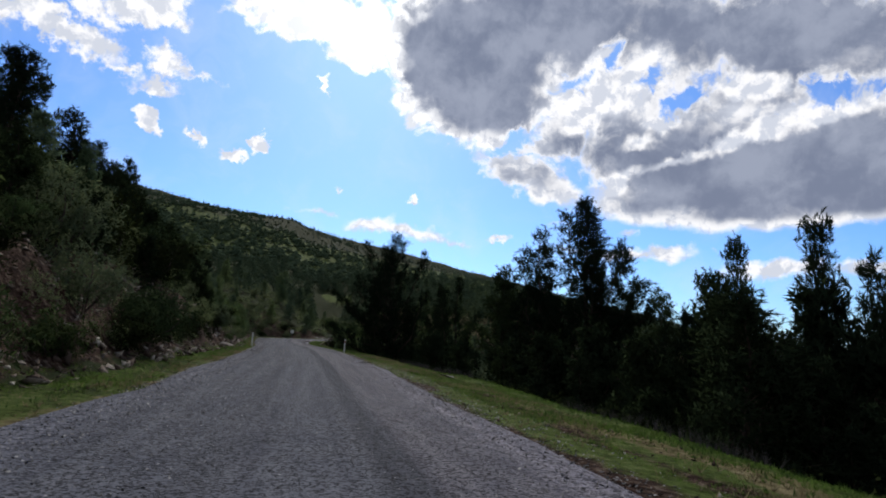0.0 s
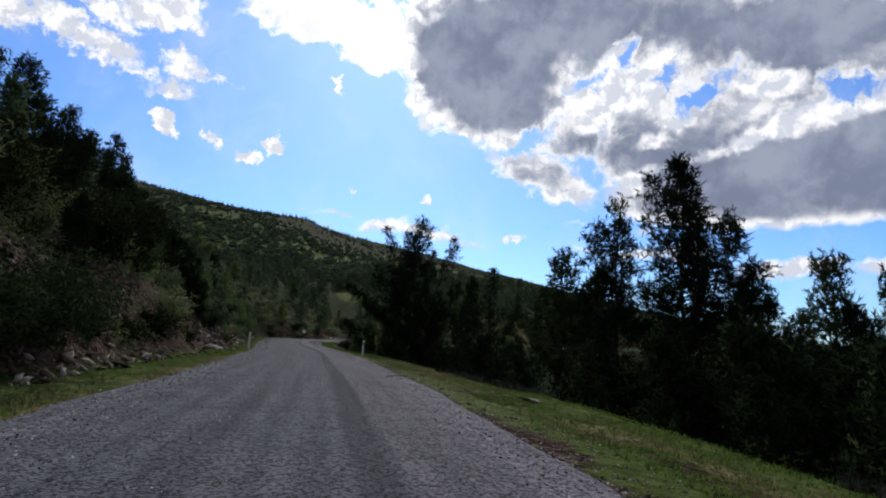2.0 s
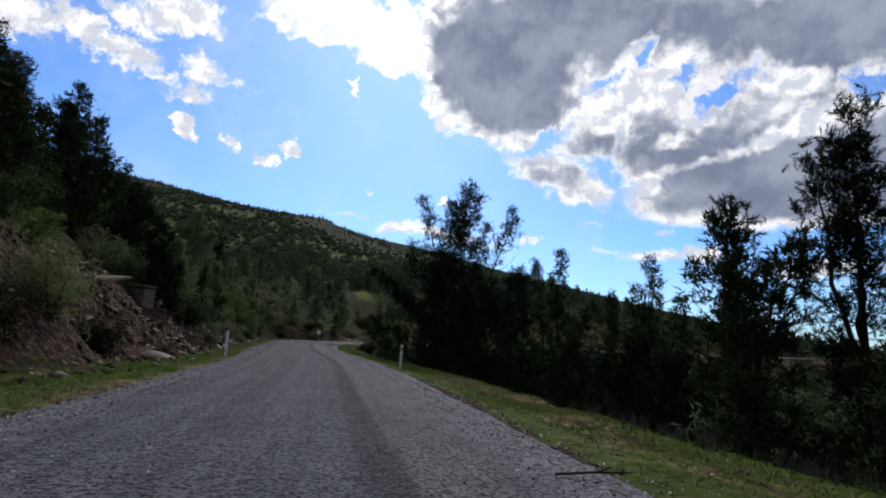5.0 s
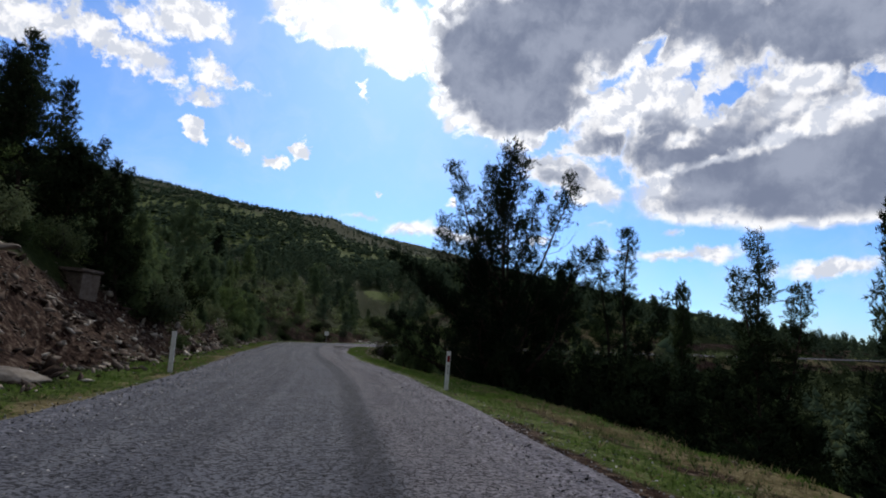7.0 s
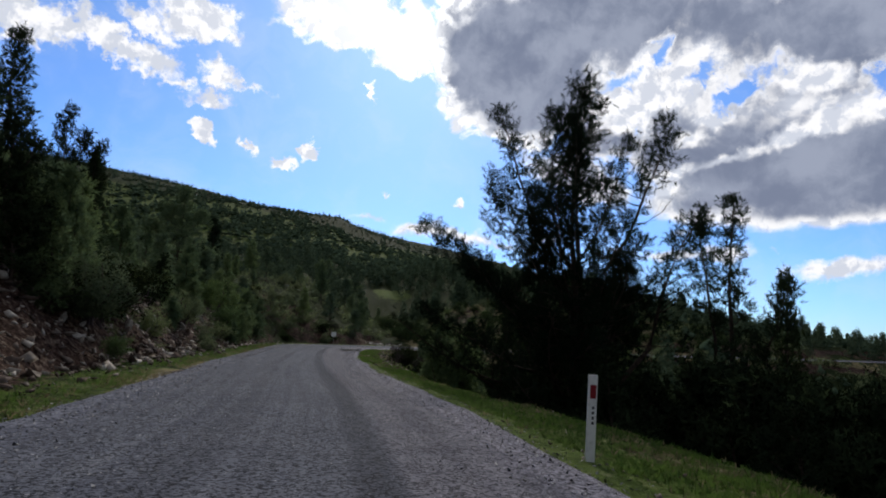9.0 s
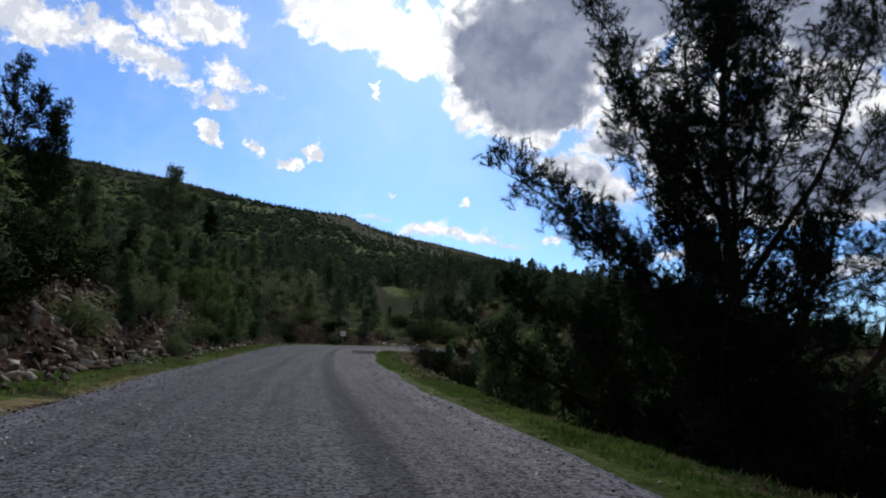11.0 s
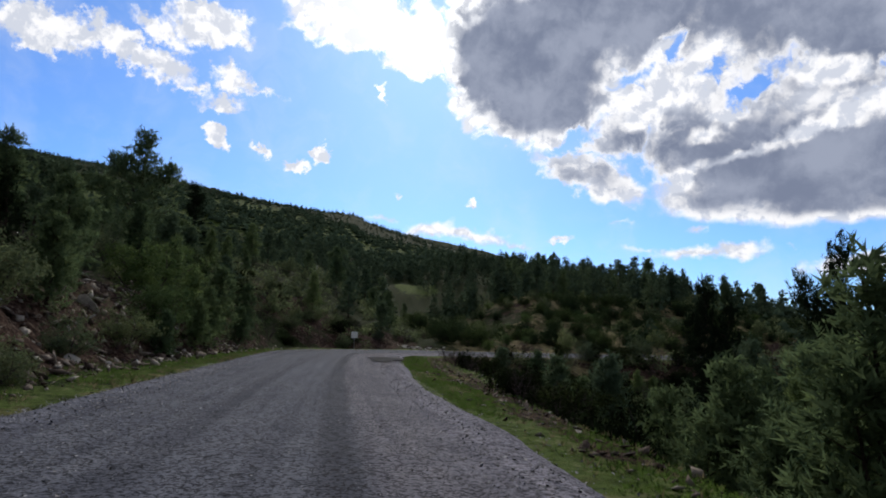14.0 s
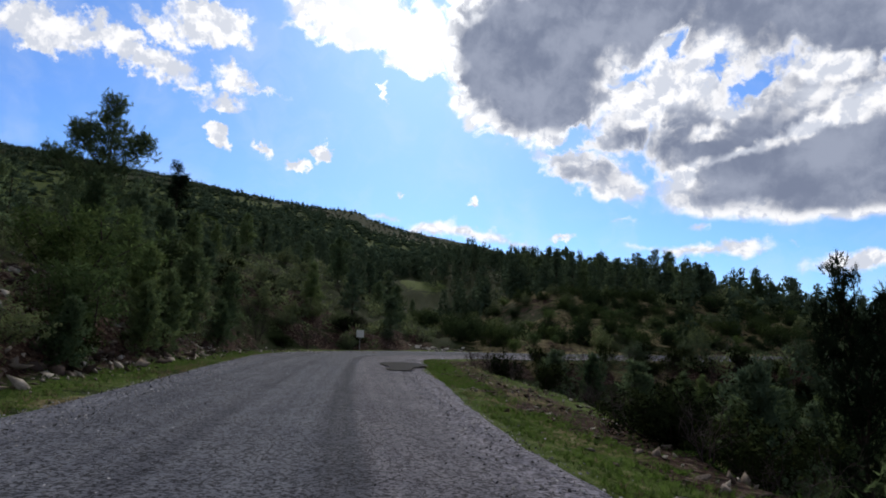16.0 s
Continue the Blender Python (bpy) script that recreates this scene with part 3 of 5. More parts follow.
bare = np.where(off > 0, smooth(e, 1.4, 2.4) * smooth(e, 7.8, 4.8) * 0.6 * (1 - 0.7 * smooth(fy, 112, 122) * (1 - smooth(fx, 40, 60))), (0.62 + 0.6 * value_noise(fx, fy, 3, 58)) * smooth(fy, 68, 76) * smooth(e, 0.8, 1.5) * smooth(e, 4.2, 3.0) + 0.44 * smooth(e, 1.3, 0.1) * (1 - smooth(fy, 44, 58)) + 0.5 * np.exp(-((e - 2.2 - 1.6 * value_noise(fx, fy, 9, 51)) / 0.7) ** 2) * (1 - smooth(fy, 70, 80)))
bare = np.where(off > 0, bare + 0.25 * np.exp(-((fy - 58) / 9) ** 2) * smooth(e, 1.6, 2.6) * smooth(e, 9, 5), bare)
bare = np.maximum(bare, (0.37 + 0.22 * value_noise(fx, fy, 8, 54)) * smooth(fx, 4, 10) * smooth(fx, 90, 60) * smooth(fy, 124, 130) * smooth(fy, 175, 160) * (off > 0))
bare = np.maximum(bare, np.where(off > 0, 0.5, 0) * smooth(fy, 66, 74) * smooth(fy, 112, 104) * smooth(e, 1.6, 2.4) * smooth(e, 9, 7))
bare = np.maximum(bare, 0.5 * smooth(fx, -16, -10) * smooth(fx, 10, 4) * smooth(fy, 119, 122) * smooth(fy, 138, 130) * (off > 0) * smooth(e, 0.8, 1.6))
drift = value_noise(fx, fy, 5, 52) + 0.5 * value_noise(fx, fy, 1.6, 53)
bare = np.maximum(bare, np.where(off > 0, 0.5, (0.66 + 0.4 * drift) * (1 - 0.8 * smooth(fy, 40, 56))) * smooth(e, np.where(off > 0, 0.6, 1.2 + 0.8 * drift), 0.0))
straw = np.where(off > 0, 0.52 * smooth(e, 1.0, 0.3) + 0.46 * np.exp(-((e - 2.0) / 0.6) ** 2), 0.68 * np.exp(-((e - 2.4 - 1.6 * drift) / 0.95) ** 2) + 0.35 * smooth(e, 1.2, 0.5) + 0.3 * smooth(fy, 72, 84) * smooth(e, 0.5, 1.0) * smooth(e, 3.4, 2.6))
straw = straw - 0.06 + 0.2 * drift
pale = (0.52 + 0.5 * value_noise(fx, fy, 7, 57)) * smooth(fx, 4, 12) * smooth(fx, 95, 70) * smooth(fy, 122, 127) * smooth(fy, 190, 170) * (off > 0)
layer = ground_mesh.attributes.new("cover", "FLOAT_COLOR", "POINT")
layer.data.foreach_set("color", np.stack([grassy, bare, np.maximum(straw * (e < 6), pale), 1 + 0 * bare], 1).astype(np.float32).ravel())
tagged(new("ground", ground_mesh), "hillside ground of red-brown soil, grass and leaf litter", "ground", kind="structure")

across = np.r_[-1.1, -1.0, np.linspace(-0.9, 0.9, 11), 1.0, 1.1]
sel = np.arange(0, len(CX))
rows_v, rows_uv = [], []
for j, u in enumerate(across):
    wig = 0.16 * value_noise(stations, stations * 0 + j, 1.1, 9 + (j > 7)) + 0.3 * value_noise(stations, stations * 0, 6, 11 + (j > 7)) if abs(u) >= 0.95 else 0
    lat = -u * HW - np.sign(u) * wig
    z = 0.1 + 0.1 * lat / HW + 0.02 * (1 - u * u) - (0.07 if abs(u) > 1.01 else 0)
    rows_v.append(np.stack([CX - TY * lat, CY + TX * lat, z], 1))
    rows_uv.append(np.stack([-lat, stations], 1))
rv, ruv = np.concatenate(rows_v), np.concatenate(rows_uv)
ns = len(CX)
q = (np.arange(len(across) - 1)[:, None] * ns + np.arange(ns - 1)[None]).ravel()
edge_share = np.repeat(np.abs(across), ns)
road_mesh = mesh_of("road", rv, np.stack([q, q + ns, q + ns + 1, q + 1], 1), ROAD, True, ruv)
layer = road_mesh.attributes.new("side", "FLOAT", "POINT")
layer.data.foreach_set("value", edge_share.astype(np.float32))
tagged(new("road", road_mesh), "grey chip-seal country road with worn wheel tracks", "road", kind="structure")

# ---------- plants ----------
BLADE_N = 9


def tuft_shape(seed, blades=BLADE_N, long=1.0, wide=0.06, open_=1.0):
    """A bunch of needles: thin blades fanning out from one point."""
    r = np.random.default_rng(seed)
    v, f = [], []
    for k in range(blades):
        a, t = 2 * np.pi * (k + r.random() * 0.6) / blades, open_ * (0.2 + 0.8 * r.random())
        d = np.array([np.cos(a) * np.sin(t), np.sin(a) * np.sin(t), np.cos(t)])
        s = np.cross(d, r.normal(size=3))
        s = s / np.linalg.norm(s) * wide * long
        tip = d * long * (0.75 + 0.5 * r.random())
        v += [tip * 0.1 - s, tip * 0.1 + s, tip]
        f += [(3 * k, 3 * k + 1, 3 * k + 2)]
    return np.array(v), np.array(f)


def leaf_shape(seed, leaves=6):
    """A sprig of small oval leaves."""
    r = np.random.default_rng(seed)
    v, f = [], []
    for k in range(leaves):
        c = r.normal(size=3) * 0.4
        a = r.normal(size=3)
        a /= np.linalg.norm(a)
        b = np.cross(a, r.normal(size=3))
        b /= np.linalg.norm(b)
        a, b = a * 0.42, b * 0.2
        v += [c - a, c + b, c + a, c - b]
        f += [(4 * k, 4 * k + 1, 4 * k + 2), (4 * k, 4 * k + 2, 4 * k + 3)]
    return np.array(v), np.array(f)


def fine_shape(seed, leaves=8, slim=0.38):
    """A sprig of narrow pointed leaves."""
    r = np.random.default_rng(seed)
    v, f = [], []
    for k in range(leaves):
        c = r.normal(size=3) * 0.45
        a = r.normal(size=3)
        a /= np.linalg.norm(a)
        b = np.cross(a, r.normal(size=3))
        b /= np.linalg.norm(b)
        a, b = a * 0.5, b * 0.5 * slim
        v += [c - a - b * 0.6, c - a * 0.4 + b, c + a]
        f += [(3 * k, 3 * k + 1, 3 * k + 2)]
    return np.array(v), np.array(f)


def shoot_shape(seed, needles=16, slim=0.03, long=0.44):
    """A shoot one unit long along +z, set all round with needles that point forward."""
    r = np.random.default_rng(seed)
    v, f = [], []
    for k in range(needles):
        s = 0.04 + 0.96 * (k + r.random()) / needles
        a, t = k * 2.4 + r.normal() * 0.3, radians(24 + 34 * r.random()) * (1.25 - 0.55 * s)
        d = np.array([np.cos(a) * np.sin(t), np.sin(a) * np.sin(t), np.cos(t)])
        side = np.cross(d, r.normal(size=3))
        side *= slim / np.linalg.norm(side)
        root = np.array([0, 0, s * 0.85])
        v += [root - side, root + side, root + d * long * (0.75 + 0.5 * r.random())]
        f += [(3 * k, 3 * k + 1, 3 * k + 2)]
    return np.array(v), np.array(f)


def pine_meshes(name, seed, stems, boughs=(), needles=None, shoot=0.34, count=11, blades=16, slim=0.03, clump=0.55, dead=0, fine_wood=True, thick=0.0, twig=1.0):
    """Wood and crown of a red pine. stems: (height of the fork, tip, reach of the limbs, limbs, where they begin); the first is the
    trunk. boughs: (height of the root on the trunk, tip), long limbs of their own. Needles sit in clumps at the ends, with gaps."""
    r = np.random.default_rng(seed)
    wood, crown = Soup(), Soup()
    places, dirs, sizes, soft = [], [], [], []
    tall = max(tip[2] for _, tip, *_ in stems)

    def path_of(start, tip, wander):
        u = np.linspace(0, 1, 9)[:, None]
        start, tip = np.asarray(start, float), np.asarray(tip, float)
        flat = start[:2] + (tip[:2] - start[:2]) * u ** 0.75
        pts = np.column_stack([flat, (start[2] + (tip[2] - start[2]) * u)[:, 0]])
        wob = np.cumsum(r.normal(size=(9, 2)), axis=0) * wander
        wob -= wob[-1] * u
        pts[:, :2] += wob - wob[0] * (1 - u)
        return pts

    def clumps_on(pts, lr, axis, inner, rich):
        seg = np.linalg.norm(np.diff(pts, axis=0), axis=1)
        run = np.r_[0, np.cumsum(seg)]
        ln = run[-1]
        spots = [ln] + list(np.arange(ln * inner, ln - 0.3 * clump, clump * 0.62))
        for at_ in spots:
            p = np.array([np.interp(at_, run, pts[:, i]) for i in range(3)])
            i = min(np.searchsorted(run, at_), len(pts) - 1)
            d = pts[i] - pts[i - 1]
            d = d / (np.linalg.norm(d) + 1e-9)
            if at_ < ln:
                side = r.normal(size=3)
                side[2] = 0.35 * abs(side[2])
                side -= d * (side @ d) * 0.6
                side /= np.linalg.norm(side)
                c = p + side * clump * (0.3 + 0.75 * r.random())
                if fine_wood:
                    tube(wood, np.array([p, c]), [lr * 0.4, lr * 0.15], 3)
                d = d * 0.5 + side
            else:
                c = p
            out_ = c - axis
            out_[2] *= 0.4
            out_ = out_ / (np.linalg.norm(out_) + 1e-9)
            n = max(2, int(count * rich * (0.6 + 0.8 * r.random())))
            for _ in range(n):
                q = d * 0.6 + r.normal(size=3) * 0.75 + [0, 0, 0.4]
                q /= np.linalg.norm(q)
                places.append(c - q * shoot * 0.4 + r.normal(size=3) * clump * 0.27)
                dirs.append(q)
                soft.append(out_ + 0.5 * q + [0, 0, 0.25] + r.normal(size=3) * 0.2)
                sizes.append(shoot * (0.7 + 0.55 * r.random()))

    def limb_to(root, d, reach, lr, rise=0.15):
        pts, steps = [root], 5
        for j in range(steps):
            d = d / np.linalg.norm(d)
            pts.append(pts[-1] + d * reach / steps)
            d = d + np.array([0, 0, rise]) + r.normal(size=3) * 0.16
        pts = np.array(pts)
        every = 1 if fine_wood else 5
        tube(wood, pts[::every], (lr * np.linspace(1, 0.25, steps + 1))[::every], 4 if fine_wood else 3)
        return pts

    r0 = thick or 0.013 * tall + 0.04
    trunk = None
    for z0, tip, reach, n, s0 in stems:
        start = (0, 0, 0) if trunk is None else [np.interp(z0, trunk[:, 2], trunk[:, i]) for i in range(3)]
        line_ = path_of(start, tip, 0.009 * tall)
        hs = np.linspace(0, 1, 9)
        rad = r0 * (1 - 0.93 * hs ** 0.85) if trunk is None else r0 * 0.6 * (1 - z0 / tall * 0.7) * (1 - 0.9 * hs)
        if trunk is None:
            trunk = line_
            tube(wood, np.vstack([[0, 0, -0.7], line_]), np.r_[r0 * 1.3, rad], 7)
        else:
            tube(wood, line_, rad, 5)
        lobes = r.random(4) * 6.283
        for k in range(n):
            u = s0 + (1 - s0) * ((k + r.random()) / n) ** 0.92
            s = (u - s0) / (1 - s0)
            root = np.array([np.interp(u, hs, line_[:, i]) for i in range(3)])
            ln = reach * (0.55 + 0.45 * min(1, 4 * s + 0.3)) * (1 - 0.86 * s ** 1.25) * (0.55 + 0.65 * r.random())
            a = k * 2.4 + r.normal() * 0.4
            if r.random() < 0.3:
                a, ln = lobes[r.integers(4)] + r.normal() * 0.3, ln * 1.2
            ln = max(ln, 0.34)
            lift = -0.05 + 0.85 * s + r.normal() * 0.15
            lr = 0.010 + 0.012 * ln
            pts = limb_to(root, np.array([np.cos(a), np.sin(a), lift]), ln, lr)
            clumps_on(pts, lr, root - [0, 0, 0.2], 0.32 if ln > 1.0 else 0.15, 1.0)
        top = line_[-3:]
        clumps_on(np.array([top[0], top[1], top[2]]), 0.012, top[2] - [0, 0, 0.6], 0.2, 0.7)
    for z0, tip in boughs:
        root = np.array([np.interp(z0, trunk[:, 2], trunk[:, i]) for i in range(3)])
        tip = np.asarray(tip, float)
        u = np.linspace(0, 1, 8)[:, None]
        pts = root + (tip - root) * u + np.array([0, 0, -0.35]) * np.sin(np.pi * u) + r.normal(size=(8, 3)) * 0.05
        pts[0], pts[-1] = root, tip
        tube(wood, pts, 0.055 * np.linspace(1, 0.2, 8), 5)
        clumps_on(pts[2:], 0.03, root, 0.25, 1.0)
        clumps_on(pts[3:], 0.03, root, 0.2, 1.0)
        for j in (3, 4, 5, 6):
            d = (pts[j + 1] - pts[j]) + r.normal(size=3) * 0.35 * np.linalg.norm(pts[j + 1] - pts[j])
            tw = limb_to(pts[j], d + np.array([0, 0, 0.1]), twig * (0.5 + 0.7 * r.random()), 0.014)
            clumps_on(tw, 0.012, root, 0.3, 0.8)
    for _ in range(dead):
        # Dead grey limbs low in the crown, forked into bare twigs.
        z = tall * (0.15 + 0.5 * r.random())
        root = np.array([np.interp(z, trunk[:, 2], trunk[:, i]) for i in range(3)])
        a = r.random() * 6.283
        pts = limb_to(root, np.array([np.cos(a), np.sin(a), 0.25]), 1.6 + 2.6 * r.random(), 0.03, 0.2)
        for j in range(2, 6):
            for _ in range(2):
                limb_to(pts[j], (pts[j] - pts[j - 1]) * 2 + r.normal(size=3) * 0.5, 0.5 + 0.8 * r.random(), 0.009, 0.1)
    places, dirs, sizes, soft = np.array(places), np.array(dirs), np.array(sizes), np.array(soft)
    which = r.integers(0, 4, len(places))
    for k in range(4):
        w = which == k
        v, f = shoot_shape(seed * 4 + k, blades, slim)
        crown.stamp(v, f, turns_to(dirs[w], r), sizes[w], places[w], soft[w])
    return wood.mesh(name + "_wood", BARK), crown.mesh(name + "_crown", needles or NEEDLES)


def shrub_meshes(name, seed, tall, wide, sprigs, mat, size=0.17, stems=9):
    """A rounded but broken shrub: stems that fork, and sprigs of leaves in uneven clumps."""
    r = np.random.default_rng(seed)
    wood, crown = Soup(), Soup()
    clumps = []
    for k in range(stems):
        a, lean = r.random() * 2 * np.pi, r.random() ** 0.6
        tip = np.array([np.cos(a) * lean * wide, np.sin(a) * lean * wide, tall * (1 - 0.45 * lean) * (0.7 + 0.35 * r.random())])
        root = np.array([np.cos(a), np.sin(a), 0]) * 0.12 * wide
        mid = (root + tip) / 2 + r.normal(size=3) * 0.12 * wide
        tube(wood, np.array([root - [0, 0, 0.3], root, mid, tip]), [0.035, 0.032, 0.02, 0.008], 4)
        for u in np.linspace(0.3, 1, 6):
            c = (mid + (tip - mid) * (2 * u - 1)) if u > 0.5 else (root + (mid - root) * 2 * u)
            for _ in range(2):
                clumps.append((c + r.normal(size=3) * 0.18 * wide * [1, 1, 0.7], (0.14 + 0.16 * r.random()) * wide))
    centres, radii = np.array([c for c, _ in clumps]), np.array([s for _, s in clumps])
    pick = r.integers(0, len(clumps), sprigs)
    d = r.normal(size=(sprigs, 3))
    d /= np.linalg.norm(d, axis=1)[:, None]
    places = centres[pick] + d * (radii[pick] * r.random(sprigs) ** 0.4)[:, None]
    places[:, 2] = np.maximum(places[:, 2], 0.05)
    soft = (places - [0, 0, 0.35 * tall]) / [wide, wide, 0.55 * tall] + 0.7 * d + [0, 0, 0.15]
    which = r.integers(0, 3, sprigs)
    for k in range(3):
        w = which == k
        v, f = fine_shape(seed * 5 + k, 8)
        crown.stamp(v, f, turns_to(d[w], r), size * (0.7 + 0.6 * r.random(w.sum())), places[w], soft[w])
    return wood.mesh(name + "_wood", TWIG), crown.mesh(name + "_crown", mat)


def bare_meshes(name, seed, tall, wide, stems=26):
    """A leafless shrub: many thin forking twigs."""
    r = np.random.default_rng(seed)
    wood = Soup()

    def grow(p, d, ln, rad, level):
        pts = [p]
        for _ in range(3):
            d = d / np.linalg.norm(d)
            pts.append(pts[-1] + d * ln / 3)
            d = d + r.normal(size=3) * 0.22 + [0, 0, 0.08]
        tube(wood, np.array(pts), rad * np.array([1, 0.85, 0.65, 0.4]), 3)
        if level < 3:
            for _ in range(4):
                k = 1 + r.integers(3)
                grow(pts[k], d + r.normal(size=3) * 0.6, ln * (0.45 + 0.25 * r.random()), rad * 0.55, level + 1)

    for _ in range(stems):
        a, lean = r.random() * 6.283, r.random()
        grow(np.array([np.cos(a), np.sin(a), 0]) * 0.15 * wide - [0, 0, 0.1], np.array([np.cos(a) * lean * wide, np.sin(a) * lean * wide, tall]), tall * (0.45 + 0.25 * r.random()), 0.016, 1)
    return wood.mesh(name + "_wood", TWIG)


def plant(name, meshes, label, category, group):
    """A plant at the origin: an Empty with its trunk and its crown."""
    ob = new(name)
    tagged(ob, label, category, group)
    for part_name, me in meshes:
        part(part_name, me, ob)
    return ob


first_done = set()


def put(proto, x, y, turn, size=(1, 1), z=None, label=""):
    """Stand the plant (the first time) or a copy of it on the ground at x, y."""
    zz = float(height(x, y)[0]) if z is None else z
    m = pose(x, y, zz, 0, 0, turn)
    if proto.name in first_done:
        ob = copy_thing(proto, m)
    else:
        first_done.add(proto.name)
        ob = proto
    ob.matrix_basis = m @ Matrix.Diagonal((size[0], size[0], size[1], 1))
    if label:
        ob["label"] = label
    return ob


PINE_LABEL = "green pine with open ragged crown on the slope"
pines = []
PINE_STEMS = (
    (12, [(0, (0.3, 0.2, 12.0), 2.9, 50, 0.06), (5.5, (1.7, -0.9, 10.2), 1.7, 20, 0.25)]),
    (12, [(0, (-0.2, 0.1, 12.0), 2.3, 56, 0.05)]),
    (10, [(0, (0.2, -0.3, 10.0), 2.6, 42, 0.05), (4.4, (-1.4, 0.6, 8.9), 1.5, 18, 0.25)]),
    (9, [(0, (0.3, 0.3, 9.0), 2.6, 38, 0.03), (2.6, (1.5, 0.9, 7.4), 1.6, 18, 0.2), (3.0, (-1.5, -0.7, 7.9), 1.6, 18, 0.2)]),
    (13, [(0, (0.2, 0.1, 13.0), 4.4, 62, 0.04), (5.0, (2.0, 1.2, 11.2), 2.2, 24, 0.2), (5.5, (-2.1, 0.4, 11.6), 2.2, 24, 0.2), (4.5, (0.4, -2.1, 10.4), 2.2, 24, 0.2)]),
)
for k, (tall, stems) in enumerate(PINE_STEMS):
    # Standing pines get the needles with shade in their colour.
    w, c = pine_meshes("pine", 11 + k, stems, (), SHADED_NEEDLES, 0.42, 10, 12, 0.05, 0.6)
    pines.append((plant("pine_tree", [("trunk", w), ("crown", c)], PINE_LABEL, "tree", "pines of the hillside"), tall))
mid_pines, small_pines = [], []
for k, (tall, spread) in enumerate(((9, 2.3), (8, 2.0), (10, 2.2), (7, 2.1))):
    stems = [(0, (0.2, 0.1, tall), spread, 34, 0.05)] + ([(tall * 0.4, (0.9, -0.7, tall * 0.85), spread * 0.6, 12, 0.3)] if k % 2 else [])
    w, c = pine_meshes("pine", 131 + k, stems, (), NEEDLES, 0.62, 6, 9, 0.085, 0.75, fine_wood=False)
    mid_pines.append((plant("pine_tree", [("trunk", w), ("crown", c)], PINE_LABEL, "tree", "pines of the hillside"), tall))
for k, (tall, spread) in enumerate(((5.0, 1.75), (4.2, 1.65), (6.0, 1.8))):
    w, c = pine_meshes("young_pine", 31 + k, [(0, (0.1, 0.0, tall), spread, 40, 0.01), (0.5, (0.6, 0.5, tall * 0.7), spread * 0.7, 14, 0.1)], (), YOUNG, 0.4, 6, 11, 0.07, 0.55, fine_wood=False)
    small_pines.append((plant("young_pine_tree", [("trunk", w), ("crown", c)], "young green pine, bushy down to the ground", "tree", "young pines"), tall))
# Ravine pines, the gloom among them painted into the needle colour.
ravine_pines = []
for k, (tall, spread) in enumerate(((8, 2.3), (6.5, 2.3), (9, 2.4))):
    w, c = pine_meshes("pine", 231 + k, [(0, (0.2, 0.2, tall), spread, 40, 0.02), (tall * 0.3, (0.8, -0.9, tall * 0.82), spread * 0.6, 14, 0.2)], (), SHADED_NEEDLES, 0.46, 8, 10, 0.07, 0.62, fine_wood=False)
    ravine_pines.append((plant("bushy_pine_tree", [("trunk", w), ("crown", c)], "bushy pine in the ravine beside the road, shade in its needle colour", "tree", "pines of the ravine"), tall))
shrubs = []
# The first two shrubs carry shade in their leaf colour.
for k, (tall, wide, n, mat, lab) in enumerate(((2.0, 1.3, 460, SHADED_LEAVES, "dense evergreen shrub with shade in its leaf colour"), (1.4, 1.2, 400, SHADED_LEAVES, "low rounded green shrub with shade in its leaf colour"), (2.6, 1.5, 520, FRESH, "light green leafy shrub in fresh leaf"), (1.8, 1.3, 450, OLIVE, "rounded olive-green shrub on the bank"), (1.5, 1.5, 620, BUSH, "wide rounded dark green bush on the far slope"))):
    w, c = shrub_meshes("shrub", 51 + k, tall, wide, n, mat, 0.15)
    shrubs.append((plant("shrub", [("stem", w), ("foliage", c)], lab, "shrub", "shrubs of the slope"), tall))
bares = []
for k in range(2):
    bares.append((plant("bare_shrub", [("brushwood", bare_meshes("bare", 71 + k, 1.8, 0.8, 8))], "leafless grey-brown shrub of thin twigs", "shrub", "bare shrubs"), 1.8))

# Tall pines that stand out, as x, y, height of the top, kind, width.
STANDING = [(20.3, 90.0, 5.7, 2, 0.75), (17.6, 95.0, 4.4, 3, 0.7), (20.2, 85.1, 8.2, 1, 1.05), (25.1, 74.0, 5.6, 1, 0.7), (-21.6, 77.9, 20.8, 0, 1.2), (-19.6, 61.5, 18.0, 4, 1.05), (-18.0, 70.0, 15.5, 2, 1.2), (-13.0, 44.0, 11.0, 3, 1.2), (-16.2, 38.0, 16.4, 1, 1.4), (-22.6, 86.9, 21.3, 1, 1.1), (-22.4, 94.0, 18.8, 0, 0.8), (-20.5, 96.0, 16.5, 2, 0.8), (-22.5, 99.5, 14.6, 3, 0.8), (-19.4, 136.0, 18.0, 2, 0.9), (-24.0, 68.0, 17.5, 3, 1.2), (-20.5, 54.0, 15.0, 2, 1.2), (15.4, 44.9, 6.6, 2, 1.2), (22.8, 29.0, 7.1, 1, 0.8), (25.3, 26.0, 7.9, 1, 0.9), (26.0, 23.4, 5.6, 3, 0.8), (29.5, 40.1, 6.7, 1, 1.25), (29.4, 44.9, 5.4, 2, 1.2), (20.8, 28.8, 4.6, 3, 0.8), (26.5, 33.5, 4.6, 3, 0.9), (22.7, 54.6, 7.4, 0, 0.72), (-17.6, 50.9, 17.5, 0, 1.3), (-20.5, 46.5, 19.6, 4, 1.0), (-17.0, 57.5, 14.5, 3, 1.4)]
